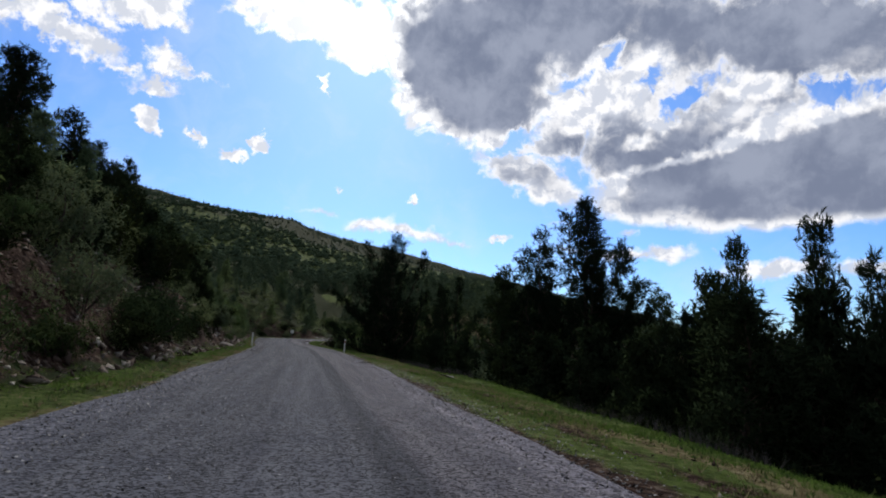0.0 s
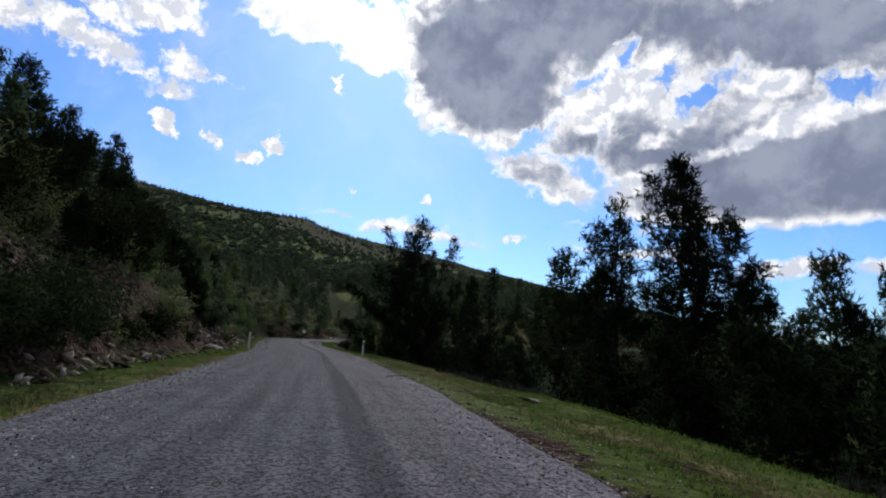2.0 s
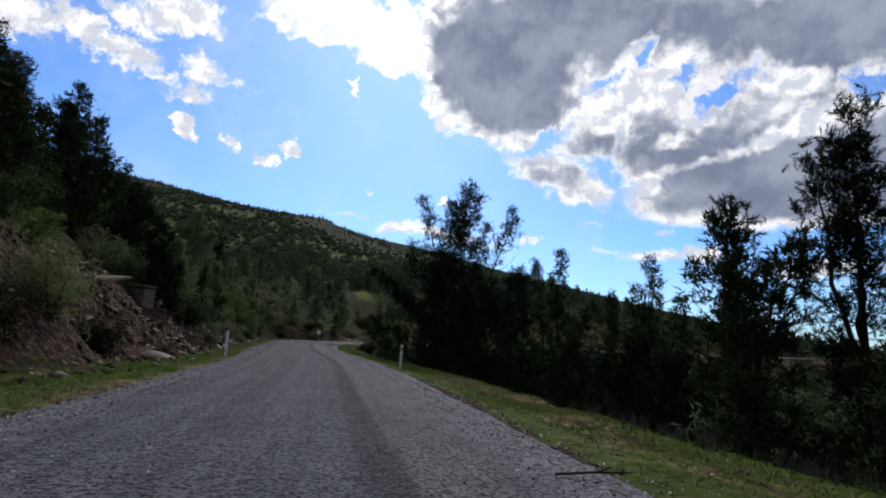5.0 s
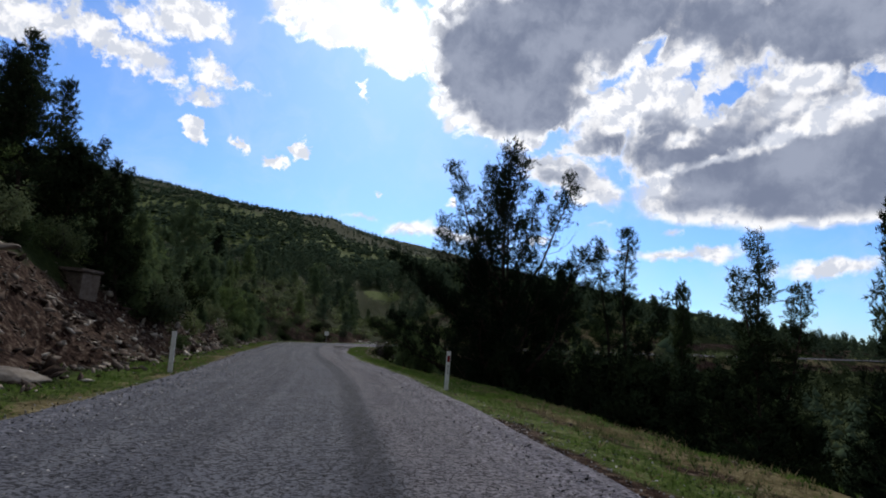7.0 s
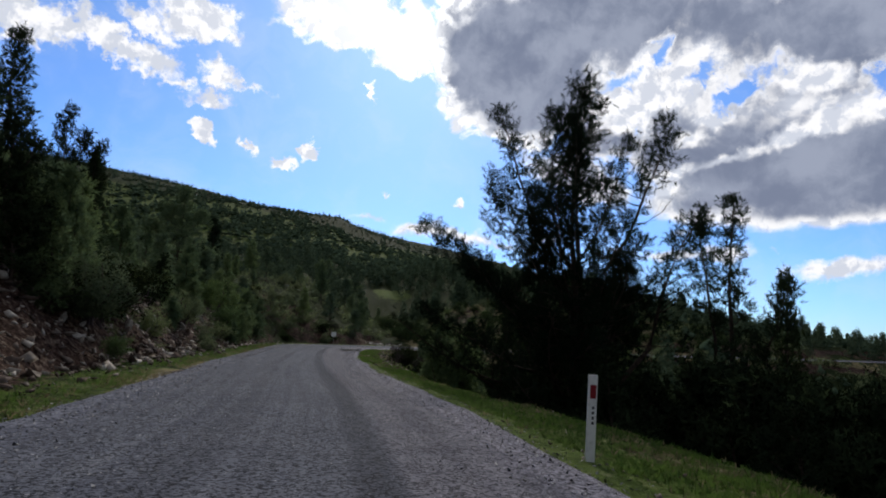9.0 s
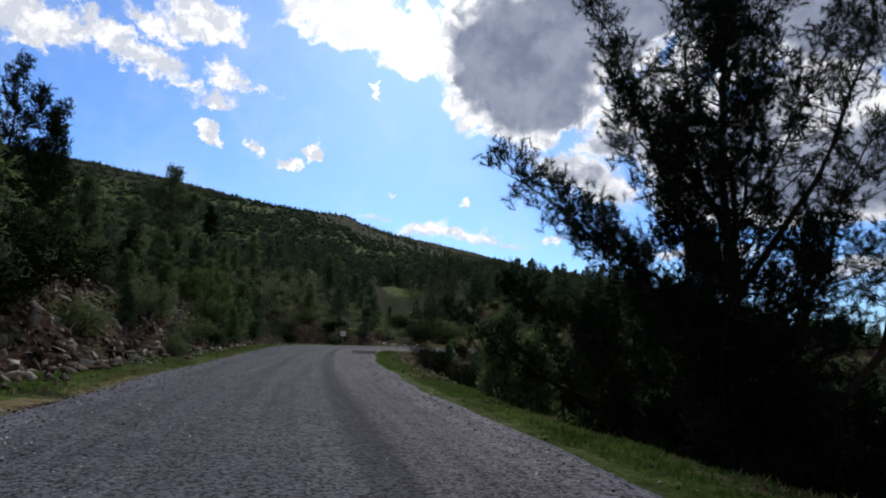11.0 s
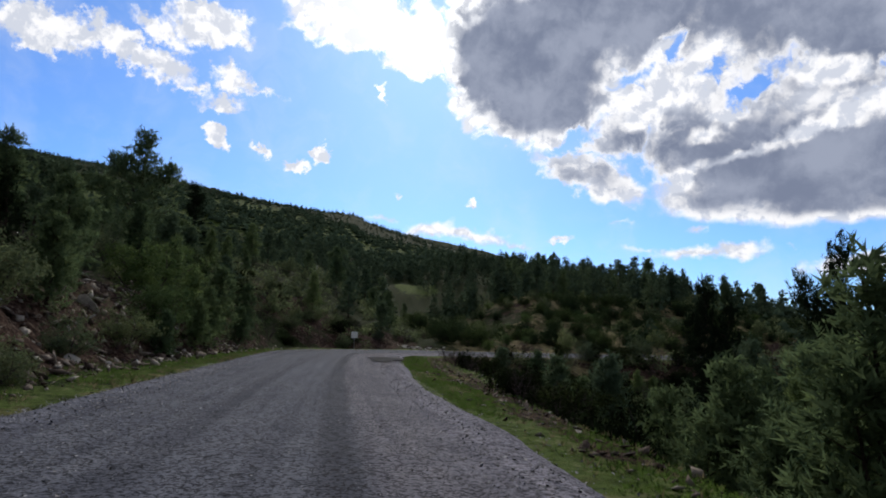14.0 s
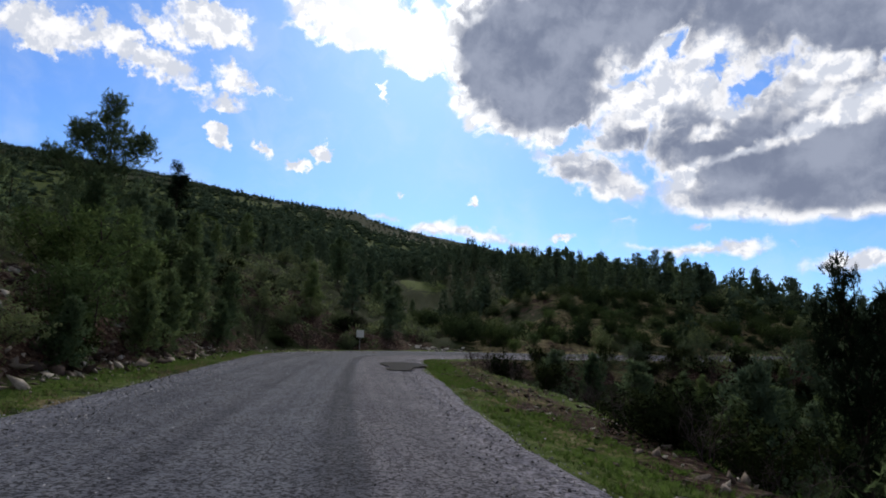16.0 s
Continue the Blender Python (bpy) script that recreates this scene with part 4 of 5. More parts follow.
# Bushes and young pines close to the road, as x, y, height, kind.
CLOSE = [(-8.4, 12.5, 2.6, 3), (-8.0, 17.0, 3.0, 7), (-8.6, 21.0, 3.2, 7), (-7.7, 25.5, 2.6, 7), (-8.5, 29.0, 3.4, 3), (-7.6, 33.0, 2.6, 7), (-8.2, 36.5, 3.2, 3), (-7.6, 40.5, 2.4, 7), (-8.8, 44.0, 3.4, 7), (-8.2, 66.5, 1.1, 6), (-9.0, 70.0, 1.6, 0), (-8.4, 74.0, 1.2, 6), (-8.8, 79.0, 1.6, 1), (-9.4, 85.6, 2.5, 1), (-8.9, 93.4, 3.0, 5), (-7.4, 90.3, 1.6, 1), (-7.9, 91.6, 1.4, 3), (-6.8, 78.8, 0.8, 6), (-8.8, 81.5, 1.6, 6), (-10.6, 83.6, 2.2, 1), (-11.4, 79.4, 2.6, 0), (-11.8, 87.4, 3.2, 7), (-8.0, 96.8, 2.2, 1), (-8.4, 100.2, 3.0, 0), (-10.5, 97.6, 3.6, 5), (9.2, 61.0, 3.4, 8), (8.3, 79.5, 4.4, 1), (11.5, 80.0, 4.0, 6), (9.2, 84.5, 3.6, 0), (-11.0, 89.4, 3.6, 0), (-11.9, 105.0, 4.0, 2), (-9.3, 106.6, 4.0, 1), (-9.0, 115.0, 3.4, 0), (-9.6, 101.5, 2.8, 1), (-8.6, 110.5, 2.6, 0), (11.6, 61.6, 5.0, 8), (5.1, 78.7, 0.7, 5), (13.0, 127.5, 1.5, 5), (5.3, 72.5, 3.75, 0), (6.5, 73.5, 4.0, 1), (6.8, 86.4, 2.2, 3), (7.9, 88.0, 2.2, 1), (6.3, 75.4, 2.7, 1), (7.8, 76.6, 3.2, 0), (10.6, 71.0, 5.2, 9), (12.4, 69.4, 7.0, 8), (10.9, 64.0, 5.0, 9), (12.6, 66.6, 7.4, 9), (8.9, 63.2, 4.0, 7), (7.9, 65.4, 3.6, 7), (8.6, 68.6, 4.4, 8), (10.4, 66.4, 6.0, 8), (14.2, 64.2, 7.0, 7), (13.0, 27.0, 6.2, 8), (15.0, 30.0, 7.2, 9), (17.5, 31.5, 8.4, 9), (14.5, 33.5, 7.0, 8), (20.0, 33.0, 9.4, 9), (13.8, 23.5, 6.2, 7), (16.5, 26.5, 7.4, 9), (12.8, 36.0, 6.0, 8), (19.0, 24.5, 8.4, 8), (22.5, 36.0, 9.6, 9), (21.2, 30.2, 9.0, 8), (14.2, 38.0, 6.6, 7), (23.5, 39.0, 9.4, 9), (19.5, 41.5, 8.0, 8), (13.6, 42.0, 6.0, 7), (16.0, 44.0, 6.6, 8), (24.0, 33.0, 9.6, 9), (17.0, 21.0, 7.4, 9), (7.1, 74.2, 3.0, 2), (10.8, 75.4, 5.0, 8), (9.4, 77.6, 4.0, 8), (10.6, 39.4, 3.4, 6), (12.2, 40.6, 3.6, 6), (12.5, 58.0, 6.0, 8), (14.5, 60.0, 7.4, 9), (16.5, 57.5, 8.0, 9), (15.6, 63.0, 8.4, 9), (17.6, 61.4, 8.6, 8), (18.8, 66.0, 9.4, 9), (16.6, 66.8, 9.2, 9), (13.8, 61.8, 7.4, 8), (11.4, 59.6, 5.0, 7), (19.6, 59.0, 8.8, 9), (14.6, 66.4, 8.4, 8), (-11.2, 55.5, 4.4, 9), (-12.2, 60.2, 5.6, 9), (-11.8, 64.2, 5.2, 8), (-12.6, 51.0, 5.0, 8), (-10.8, 66.8, 3.4, 8), (-11.0, 48.0, 4.4, 8), (-13.2, 57.6, 6.0, 9), (-13.4, 66.4, 6.0, 9), (-9.7, 54.0, 1.6, 6), (-9.2, 63.6, 3.2, 8), (-8.8, 65.2, 3.2, 0), (-8.2, 66.6, 2.0, 6), (-9.6, 67.6, 4.2, 2), (-8.6, 68.6, 2.6, 3), (-10.2, 64.6, 5.0, 9), (-9.2, 71.6, 2.6, 3), (-10.4, 70.2, 4.4, 0)]
taken = [(6.3, 127.0, 5.5)]
for i, (x, y, top, kind, wide) in enumerate(STANDING):
    proto, tall = pines[kind]
    g = float(height(x, y)[0])
    s = (top - g) / tall
    put(proto, x, y, i * 77.0, (wide * (0.5 + 0.5 * s), s))
    taken.append((x, y, 3.0))


def lone_pine(x, y, stems, boughs, label, seed, mat=None, **more):
    """A pine with a crown of its own: stems and boughs end at places in the world; forks are heights above its foot."""
    g = float(height(x, y)[0])
    here = np.array([x, y, g])
    # Without a mat of its own, the crown takes the shade-darkened needles.
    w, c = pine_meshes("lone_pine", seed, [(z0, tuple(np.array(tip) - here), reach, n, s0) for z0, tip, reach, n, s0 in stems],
                       [(z0, tuple(np.array(tip) - here)) for z0, tip in boughs], mat or SHADED_NEEDLES, **more)
    ob = plant("pine_tree", [("trunk", w), ("crown", c)], label, "tree", "pines of the hillside")
    ob.matrix_basis = pose(x, y, g)
    taken.append((x, y, 4.0))


lone_pine(9.2, 67.2, [(0, (10.2, 67.4, 12.4), 4.4, 92, 0.05), (7.5, (7.1, 69.9, 12.0), 1.1, 16, 0.45), (8.5, (9.0, 67.8, 11.4), 1.0, 14, 0.4), (7.5, (13.2, 66.0, 10.7), 1.1, 16, 0.5), (3.2, (13.3, 63.8, 6.2), 1.5, 18, 0.35),
                      (8.4, (11.4, 68.4, 12.2), 1.0, 14, 0.4), (3.0, (11.6, 65.4, 5.4), 2.4, 28, 0.1), (3.0, (8.0, 66.8, 5.6), 1.5, 22, 0.2), (2.0, (10.6, 69.6, 4.6), 2.4, 28, 0.1), (2.0, (12.6, 67.8, 4.8), 2.4, 28, 0.1)],
          [(6.8, (3.5, 67.0, 5.75)), (4.6, (3.4, 65.4, 2.5)), (6.2, (4.4, 66.4, 5.2)), (5.4, (5.0, 65.2, 4.2)), (7.4, (5.6, 64.6, 6.6)), (8.0, (6.0, 66.0, 7.8)), (7.0, (7.6, 63.6, 6.8)), (8.6, (8.4, 63.6, 8.8)), (9.0, (11.0, 64.6, 9.2)), (6.0, (10.0, 63.0, 5.6))],
          "tall ragged pine with several tops and bare twigs", 18, shoot=0.32, count=13, blades=30, slim=0.02, clump=0.62, dead=18, thick=0.26)
lone_pine(18.1, 37.4, [(0, (18.1, 37.4, 10.5), 4.6, 120, 0.06), (13.0, (17.2, 38.6, 9.9), 0.8, 10, 0.45), (10.0, (20.6, 36.8, 8.0), 1.3, 18, 0.4), (7.0, (21.6, 36.4, 5.4), 2.0, 26, 0.2), (8.0, (17.3, 35.6, 6.4), 2.0, 22, 0.3)],
          [(9.5, (15.4, 36.4, 4.0)), (8.5, (21.8, 35.6, 3.6)), (8.0, (14.6, 38.0, 3.0)), (9.0, (19.4, 34.4, 3.4))],
          "broad shade-darkened pine with a domed open crown", 19, shoot=0.36, count=15, blades=18, slim=0.036, clump=0.64, dead=6)
lone_pine(16.2, 40.5, [(0, (16.2, 40.5, 9.1), 2.6, 50, 0.1), (8.0, (14.9, 40.3, 7.6), 1.3, 18, 0.3), (8.5, (17.3, 41.4, 8.2), 1.3, 18, 0.3)], [],
          "shade-darkened pine with a blunt feathery top", 20, shoot=0.38, count=12, blades=14, slim=0.04, clump=0.6, dead=4)
lone_pine(18.3, 68.8, [(0, (18.3, 68.8, 8.4), 1.9, 44, 0.12), (6.0, (15.4, 67.0, 7.1), 1.1, 18, 0.45), (6.0, (20.4, 68.2, 4.2), 1.2, 16, 0.4)], [],
          "slender pine with a thin pointed top", 21, shoot=0.38, count=11, blades=14, slim=0.04, clump=0.55, dead=4)
lone_pine(-20.6, 122.5, [(0, (-20.6, 122.5, 19.3), 3.6, 64, 0.12), (6.0, (-22.7, 122.0, 16.8), 1.8, 22, 0.35), (5.0, (-24.4, 122.4, 14.6), 1.9, 20, 0.4), (6.0, (-18.1, 122.6, 16.0), 1.8, 22, 0.35)], [],
          "broad pine with a layered open crown on the slope", 23, mat=NEEDLES, shoot=0.5, count=9, blades=12, slim=0.055, clump=0.8, dead=3)
lone_pine(7.4, 70.6, [(0, (8.0, 70.9, 2.3), 1.7, 40, 0.05), (1.5, (7.6, 72.2, 1.9), 1.2, 18, 0.2), (1.5, (9.2, 70.2, 2.0), 1.3, 20, 0.2)], [(3.1, (2.65, 69.0, 2.25)), (2.8, (4.2, 69.3, 1.7)), (2.8, (5.4, 69.0, 1.5))],
          "low shade-darkened pine with a long bough reaching over the verge", 24, shoot=0.24, count=8, blades=30, slim=0.019, clump=0.4, thick=0.13, twig=0.45)
lone_pine(9.3, 72.8, [(0, (9.2, 72.8, 4.6), 1.5, 24, 0.1), (3.5, (8.4, 72.4, 3.5), 0.7, 12, 0.3), (3.5, (10.2, 73.0, 3.6), 0.7, 12, 0.3)], [],
          "slender young pine with an open pointed top", 25, shoot=0.28, count=8, blades=24, slim=0.024, clump=0.45, thick=0.11)
lone_pine(21.9, 62.0, [(0, (21.9, 62.0, 7.2), 2.1, 46, 0.1), (6.0, (23.6, 61.0, 4.6), 1.2, 16, 0.4), (6.5, (20.9, 62.6, 5.4), 1.3, 16, 0.35)], [],
          "slender shade-darkened pine with an oval crown", 22, shoot=0.38, count=12, blades=14, slim=0.04, clump=0.58, dead=4)

for i, (x, y, tall_, kind) in enumerate(CLOSE):
    proto, tall = (small_pines + shrubs[:4] + ravine_pines)[kind]
    put(proto, x, y, i * 61.0, (1.15 * min(tall_ / tall, 1.5), tall_ / tall))
    taken.append((x, y, 1.6))


def free(x, y, gap):
    return all((x - a) ** 2 + (y - b) ** 2 > (gap * 0.5 + c * 0.5) ** 2 for a, b, c in taken)


def scatter(tries, xs, ys, accept, protos, gap, tops, seed, limit):
    """Plants thrown over a stretch of ground; tops gives the range of heights at a place, or the range of the tops."""
    r = np.random.default_rng(seed)
    px, py = r.uniform(*xs, tries), r.uniform(*ys, tries)
    o, h = road_at(px, py)
    g = height(px, py)
    n = 0
    for x, y, off_, hw_, z in zip(px, py, o, h, g):
        e_ = abs(off_) - hw_
        if n >= limit or not accept(x, y, off_ > 0, e_) or not free(x, y, gap):
            continue
        lo, hi = tops(x, y, z)
        if hi <= lo:
            continue
        proto, tall = protos[r.integers(len(protos))]
        s = (lo + (hi - lo) * r.random()) / tall
        put(proto, x, y, r.random() * 360, (s ** 0.7 * r.uniform(0.85, 1.15), s), z)
        taken.append((x, y, gap))
        n += 1


# The ravine beside the road.
scatter(2500, (7, 42), (2, 98), lambda x, y, up, e: not up and y < 76 and e > float(lip_at(x, y)) + 2.2, ravine_pines, 2.5, lambda x, y, z: (2.4, min(10.5, 1.9 + 1.4 * value_noise(x, y, 9, 41) + 1.5 * smooth(x, 9, 13) * (y < 54) - z)), 1, 190)
scatter(900, (5, 30), (8, 84), lambda x, y, up, e: not up and e > float(lip_at(x, y)) + 1.8, shrubs[:2] + bares[:1], 1.7, lambda x, y, z: (0.9, min(2.4, 0.1 - z)), 2, 60)
scatter(1200, (7, 46), (76, 108), lambda x, y, up, e: not up and e > float(lip_at(x, y)) + 1.8, mid_pines + small_pines, 3.0, lambda x, y, z: (1.4, min(7.0, 0.5 + 1.2 * value_noise(x, y, 9, 41) + 2.4 * smooth(x, 17, 27) - z)), 13, 55)
scatter(800, (-9, -5), (12, 46), lambda x, y, up, e: up and 2.5 < e < 4.6, shrubs[4:] + shrubs[1:2], 2.0, lambda x, y, z: (0.8, 1.6), 14, 9)
# The cut bank and the slope above it.
scatter(2000, (-40, -8), (4, 135), lambda x, y, up, e: up and e > 5.5 + 3 * (abs(y - 55) < 10) + 3.5 * (74 < y < 118), mid_pines * 2 + small_pines + shrubs[3:4], 3.3, lambda x, y, z: (2.6, 6.2), 3, 92)
scatter(1500, (-18, -5), (4, 122), lambda x, y, up, e: up and e > 2.9 and not (48 < y < 64 and e < 7) and not (64 < y < 100 and e < 8.5), shrubs[2:4] + shrubs[3:4] + shrubs[4:] + bares, 2.0, lambda x, y, z: (1.0, 2.6), 4, 100)
scatter(1500, (-13, -6), (3, 47), lambda x, y, up, e: up and 5.0 < e < 9, shrubs[1:2] + shrubs[4:] * 2 + ravine_pines[1:2], 1.5, lambda x, y, z: (1.5, 3.0), 9, 52)
scatter(900, (-15, -6), (64, 118), lambda x, y, up, e: up and 2.6 < e < 8, shrubs[2:5] + bares * 2, 2.0, lambda x, y, z: (0.5, 1.1) if y < 86 else (0.8, 2.2), 10, 56)
scatter(1600, (4, 18), (82, 118), lambda x, y, up, e: not up and float(lip_at(x, y)) - 0.2 < e < float(lip_at(x, y)) + 5.5, bares * 4 + shrubs[1:2], 1.15, lambda x, y, z: (0.8, 1.6), 15, 78)
scatter(900, (13, 75), (112, 152), lambda x, y, up, e: not up and 0.5 < e < 2.2, shrubs[3:4] + shrubs[:1] + bares[:1], 1.1, lambda x, y, z: (1.3, 2.3), 11, 60)
# The slope beyond the bend.
scatter(2500, (-40, 70), (128, 205), lambda x, y, up, e: up and e > 5 and not (4 < x < 22 and y > 180) and not (5 < x < 75 and y < 166), small_pines[:1] + mid_pines, 3.6, lambda x, y, z: (3.0, 5.0 + 3.0 * smooth(y, 140, 170)), 5, 66)
scatter(800, (20, 130), (160, 225), lambda x, y, up, e: up and e > 6 and not (4 < x < 24), mid_pines, 6.0, lambda x, y, z: (4.5, 7.5), 12, 22)
scatter(900, (-20, 8), (118, 150), lambda x, y, up, e: up and e > 2.2, shrubs[3:4] + bares, 2.0, lambda x, y, z: (0.8, 1.8), 6, 30)
scatter(1500, (8, 80), (124, 168), lambda x, y, up, e: up and e > 2.6, shrubs[4:] * 5 + shrubs[3:4] + shrubs[2:3], 2.3, lambda x, y, z: (1.0, 2.3), 16, 150)
scatter(900, (9, 60), (104, 140), lambda x, y, up, e: not up and 0.9 < e < 5, shrubs[:2] + bares, 1.5, lambda x, y, z: (0.9, 1.7), 8, 60)
scatter(700, (6, 50), (92, 132), lambda x, y, up, e: not up and e > 3.0, shrubs[:2] + small_pines + bares, 2.2, lambda x, y, z: (0.9, min(4.0, 0.6 - z)), 7, 50)

scatter(500, (-13, 4), (119, 131), lambda x, y, up, e: up and e > 1.6, shrubs[3:4] + bares + shrubs[:1], 1.7, lambda x, y, z: (0.8, 1.7), 17, 24)

# Undergrowth too thick to count.
under, slope_brush = Soup(), Soup()
r = np.random.default_rng(17)


def brush(seed, n=15, leaf=0.31):
    r = np.random.default_rng(seed)
    s = Soup()
    d = r.normal(size=(n, 3))
    d /= np.linalg.norm(d, axis=1)[:, None]
    d[:, 2] = np.abs(d[:, 2])
    p = d * (0.35 + 0.65 * r.random(n))[:, None] * [0.7, 0.7, 0.9]
    v, f = leaf_shape(seed, 3) if leaf > 0.2 else fine_shape(seed, 6, 0.45)
    s.stamp(v, f, turns_to(d, r), leaf * (0.7 + 0.6 * r.random(n)), p, d + [0, 0, 0.35])
    return (*s.arrays(), np.concatenate(s.soft))


ux = np.r_[r.uniform(6, 38, 3000), r.uniform(-34, -7, 1300), r.uniform(-30, 75, 1900), r.uniform(38, 130, 2200)]
uy = np.r_[r.uniform(0, 128, 3000), r.uniform(2, 135, 1300), 120 + 70 * r.random(1900), r.uniform(20, 170, 2200)]
uo, uh = road_at(ux, uy)
ue = np.abs(uo) - uh
ulip = lip_at(ux, uy)
good = np.where(uo > 0, (ue > 3.6 + 3.5 * (np.abs(uy - 56) < 9) + 3.8 * (np.abs(uy - 86) < 15)) | ((ue > 2.2) & (uy > 122)), ue > ulip + 1.6 + 1.5 * (uy > 84)) & (value_noise(ux, uy, 7, 31) > -0.28) & ~((np.abs(ux - 14) < 8) & (uy > 190)) & ~((uo > 0) & (ux > 7) & (uy > 122) & (uy < 166) & (value_noise(ux, uy, 3, 33) < 0.22)) & ~(np.hypot(ux - 6.3, uy - 127) < 4.5)
ux, uy = ux[good], uy[good]
# A closed edge of brush where the verge breaks off.
ey = r.uniform(2, 80, 700)
ei = np.clip(np.searchsorted(CY[:360], ey), 0, 359)
ee_ = np.interp(ey, LIP_Y, LIP_E) + 0.35 + 3.2 * r.random(700) ** 1.2
# Brush below the road beyond the bend, and at the foot of the cut bank.
far_i = r.choice(np.where((CX > 11) & (CX < 110) & (CY > 112))[0], 300)
far_e = HW[far_i] + 0.6 + 1.8 * r.random(300)
bx, by = CX[far_i] + TY[far_i] * far_e, CY[far_i] - TX[far_i] * far_e
seen_ = value_noise(bx, by, 6, 71) > -0.22
foot_y = np.r_[r.uniform(4, 44, 80), r.uniform(66, 116, 90)]
foot_i = np.clip(np.searchsorted(CY[:360], foot_y), 0, 359)
foot_x = CX[foot_i] - HW[foot_i] - 2.7 - 2.2 * r.random(len(foot_y))
thin = value_noise(foot_x, foot_y, 4, 72) > -0.12
ux, uy = np.r_[ux, bx[seen_], foot_x[thin]], np.r_[uy, by[seen_], foot_y[thin]]
n_extra = int(seen_.sum() + thin.sum())
n_far_brush = int(seen_.sum())
ux, uy = np.r_[ux, CX[ei] + HW[ei] + ee_], np.r_[uy, ey]
uz = height(ux, uy)
us = np.where(ux > 38, r.uniform(1.2, 2.6, len(ux)), np.where(uy > 122, r.uniform(0.7, 1.7, len(ux)), r.uniform(0.6, 1.35, len(ux))))
us[-700 - n_extra:-700] = r.uniform(0.5, 1.2, n_extra)
us[-700 - n_extra:-700 - n_extra + n_far_brush] *= 1.35
us[-700:] = 0.35 + 0.14 * (ee_ - 0.35) * r.uniform(0.6, 1.3, 700)
uz[-700:] -= 0.25
spin = r.random(len(ux)) * 6.283
ut = np.zeros((len(ux), 3, 3))
ut[:, 0, 0] = ut[:, 1, 1] = np.cos(spin)
ut[:, 0, 1], ut[:, 1, 0], ut[:, 2, 2] = -np.sin(spin), np.sin(spin), 1
kind_ = r.integers(0, 4, len(ux))
kind_[-700 - n_extra + n_far_brush:] += 4
kind_ = np.where((ux < 24) & (uy < 122), kind_ % 4 + 4, kind_)
# One brush, two colours: olive uphill, leaves with painted shade in the ravine.
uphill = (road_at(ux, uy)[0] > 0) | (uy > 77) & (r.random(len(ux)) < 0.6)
for k in range(8):
    w = kind_ == k
    v, f, nrm = brush(400 + k, 18 if k < 4 else 64, 0.28 if k < 4 else 0.075)
    for soup, side in ((under, ~uphill), (slope_brush, uphill)):
        m = w & side
        soup.stamp(v, f, ut[m], us[m], np.column_stack([ux, uy, uz - 0.1])[m], local=nrm)
tagged(new("undergrowth", under.mesh("undergrowth", SHADED_LEAVES)), "tangled evergreen undergrowth in the ravine, shade painted into its leaves", "undergrowth", kind="stuff")
tagged(new("hillside_brush", slope_brush.mesh("hillside_brush", OLIVE)), "low olive-green brush on the slopes", "brush", kind="stuff")


# Far woods, one sheet of small trees.
def far_tree(seed, girth=1.0, tiers=5):
    r = np.random.default_rng(seed)
    s = Soup()
    for k in range(tiers):
        z = 0.12 + 0.8 * k / tiers
        w = 0.34 * girth * (1 - z * 0.85) * (0.7 + 0.6 * r.random())
        c = r.normal(size=3) * 0.07 + [0, 0, z]
        n = 5
        a = np.arange(n) * 2 * np.pi / n + r.random() * 6
        ring = c + np.column_stack([np.cos(a) * w * (0.6 + 0.7 * r.random(n)), np.sin(a) * w * (0.6 + 0.7 * r.random(n)), r.normal(size=n) * 0.05])
        v = np.vstack([ring, c + [0, 0, 0.24]])
        f = [(i, (i + 1) % n, n) for i in range(n)]
        s.add(v, f, np.vstack([np.column_stack([np.cos(a), np.sin(a), 0.35 + 0 * a]), [(0, 0, 1)]]))
    return (*s.arrays(), np.concatenate(s.soft))


def leafy_tree(seed, girth):
    """A tree some way off: sprigs massed in a ragged cone."""
    r = np.random.default_rng(seed)
    s = Soup()
    n = 34
    z = 0.08 + 0.9 * np.sort(r.random(n))
    a = np.arange(n) * 2.4 + r.random(n)
    w = girth * (1.02 - z) * (0.45 + 0.55 * r.random(n))
    p = np.column_stack([np.cos(a) * w, np.sin(a) * w, z])
    v, f = fine_shape(seed, 5, 0.6)
    d = np.column_stack([np.cos(a), np.sin(a), 0.5 + 0 * a])
    s.stamp(v, f, turns_to(d, r), 0.17 * (0.6 + 0.7 * r.random(n)) * (1.15 - 0.6 * z), p, d + r.normal(size=d.shape) * 0.2)
    return (*s.arrays(), np.concatenate(s.soft))


woods = Soup()
r = np.random.default_rng(99)
n_far = 30000
fy_ = 150 + 640 * r.random(n_far) ** 0.75
fx_ = fy_ * r.uniform(-0.95, 0.95, n_far) + r.normal(size=n_far) * 10
o_, h_ = road_at(fx_, fy_)
dens = value_noise(fx_, fy_, 60, 21) + 0.6 * value_noise(fx_, fy_, 22, 22) + 0.62 - 0.12 * smooth(fy_, 280, 360) * (1 - smooth(fy_, 560, 660))
ok = (np.abs(o_) - h_ > 5) & (r.random(n_far) < np.clip(dens * 1.3, 0.12, 1)) & ~((np.abs(fx_ - 14) < 9) & (fy_ > 185) & (fy_ < 236)) & ~((fy_ < 168) & (fx_ > 5)) & ~((fy_ < 205) & (fx_ < 80) & (fx_ > -40) & (r.random(n_far) < 0.45))
fx_, fy_ = fx_[ok], fy_[ok]
lx, ly = -20 - 110 * r.random(1600), -20 + 190 * r.random(1600)
keep = lx < -44
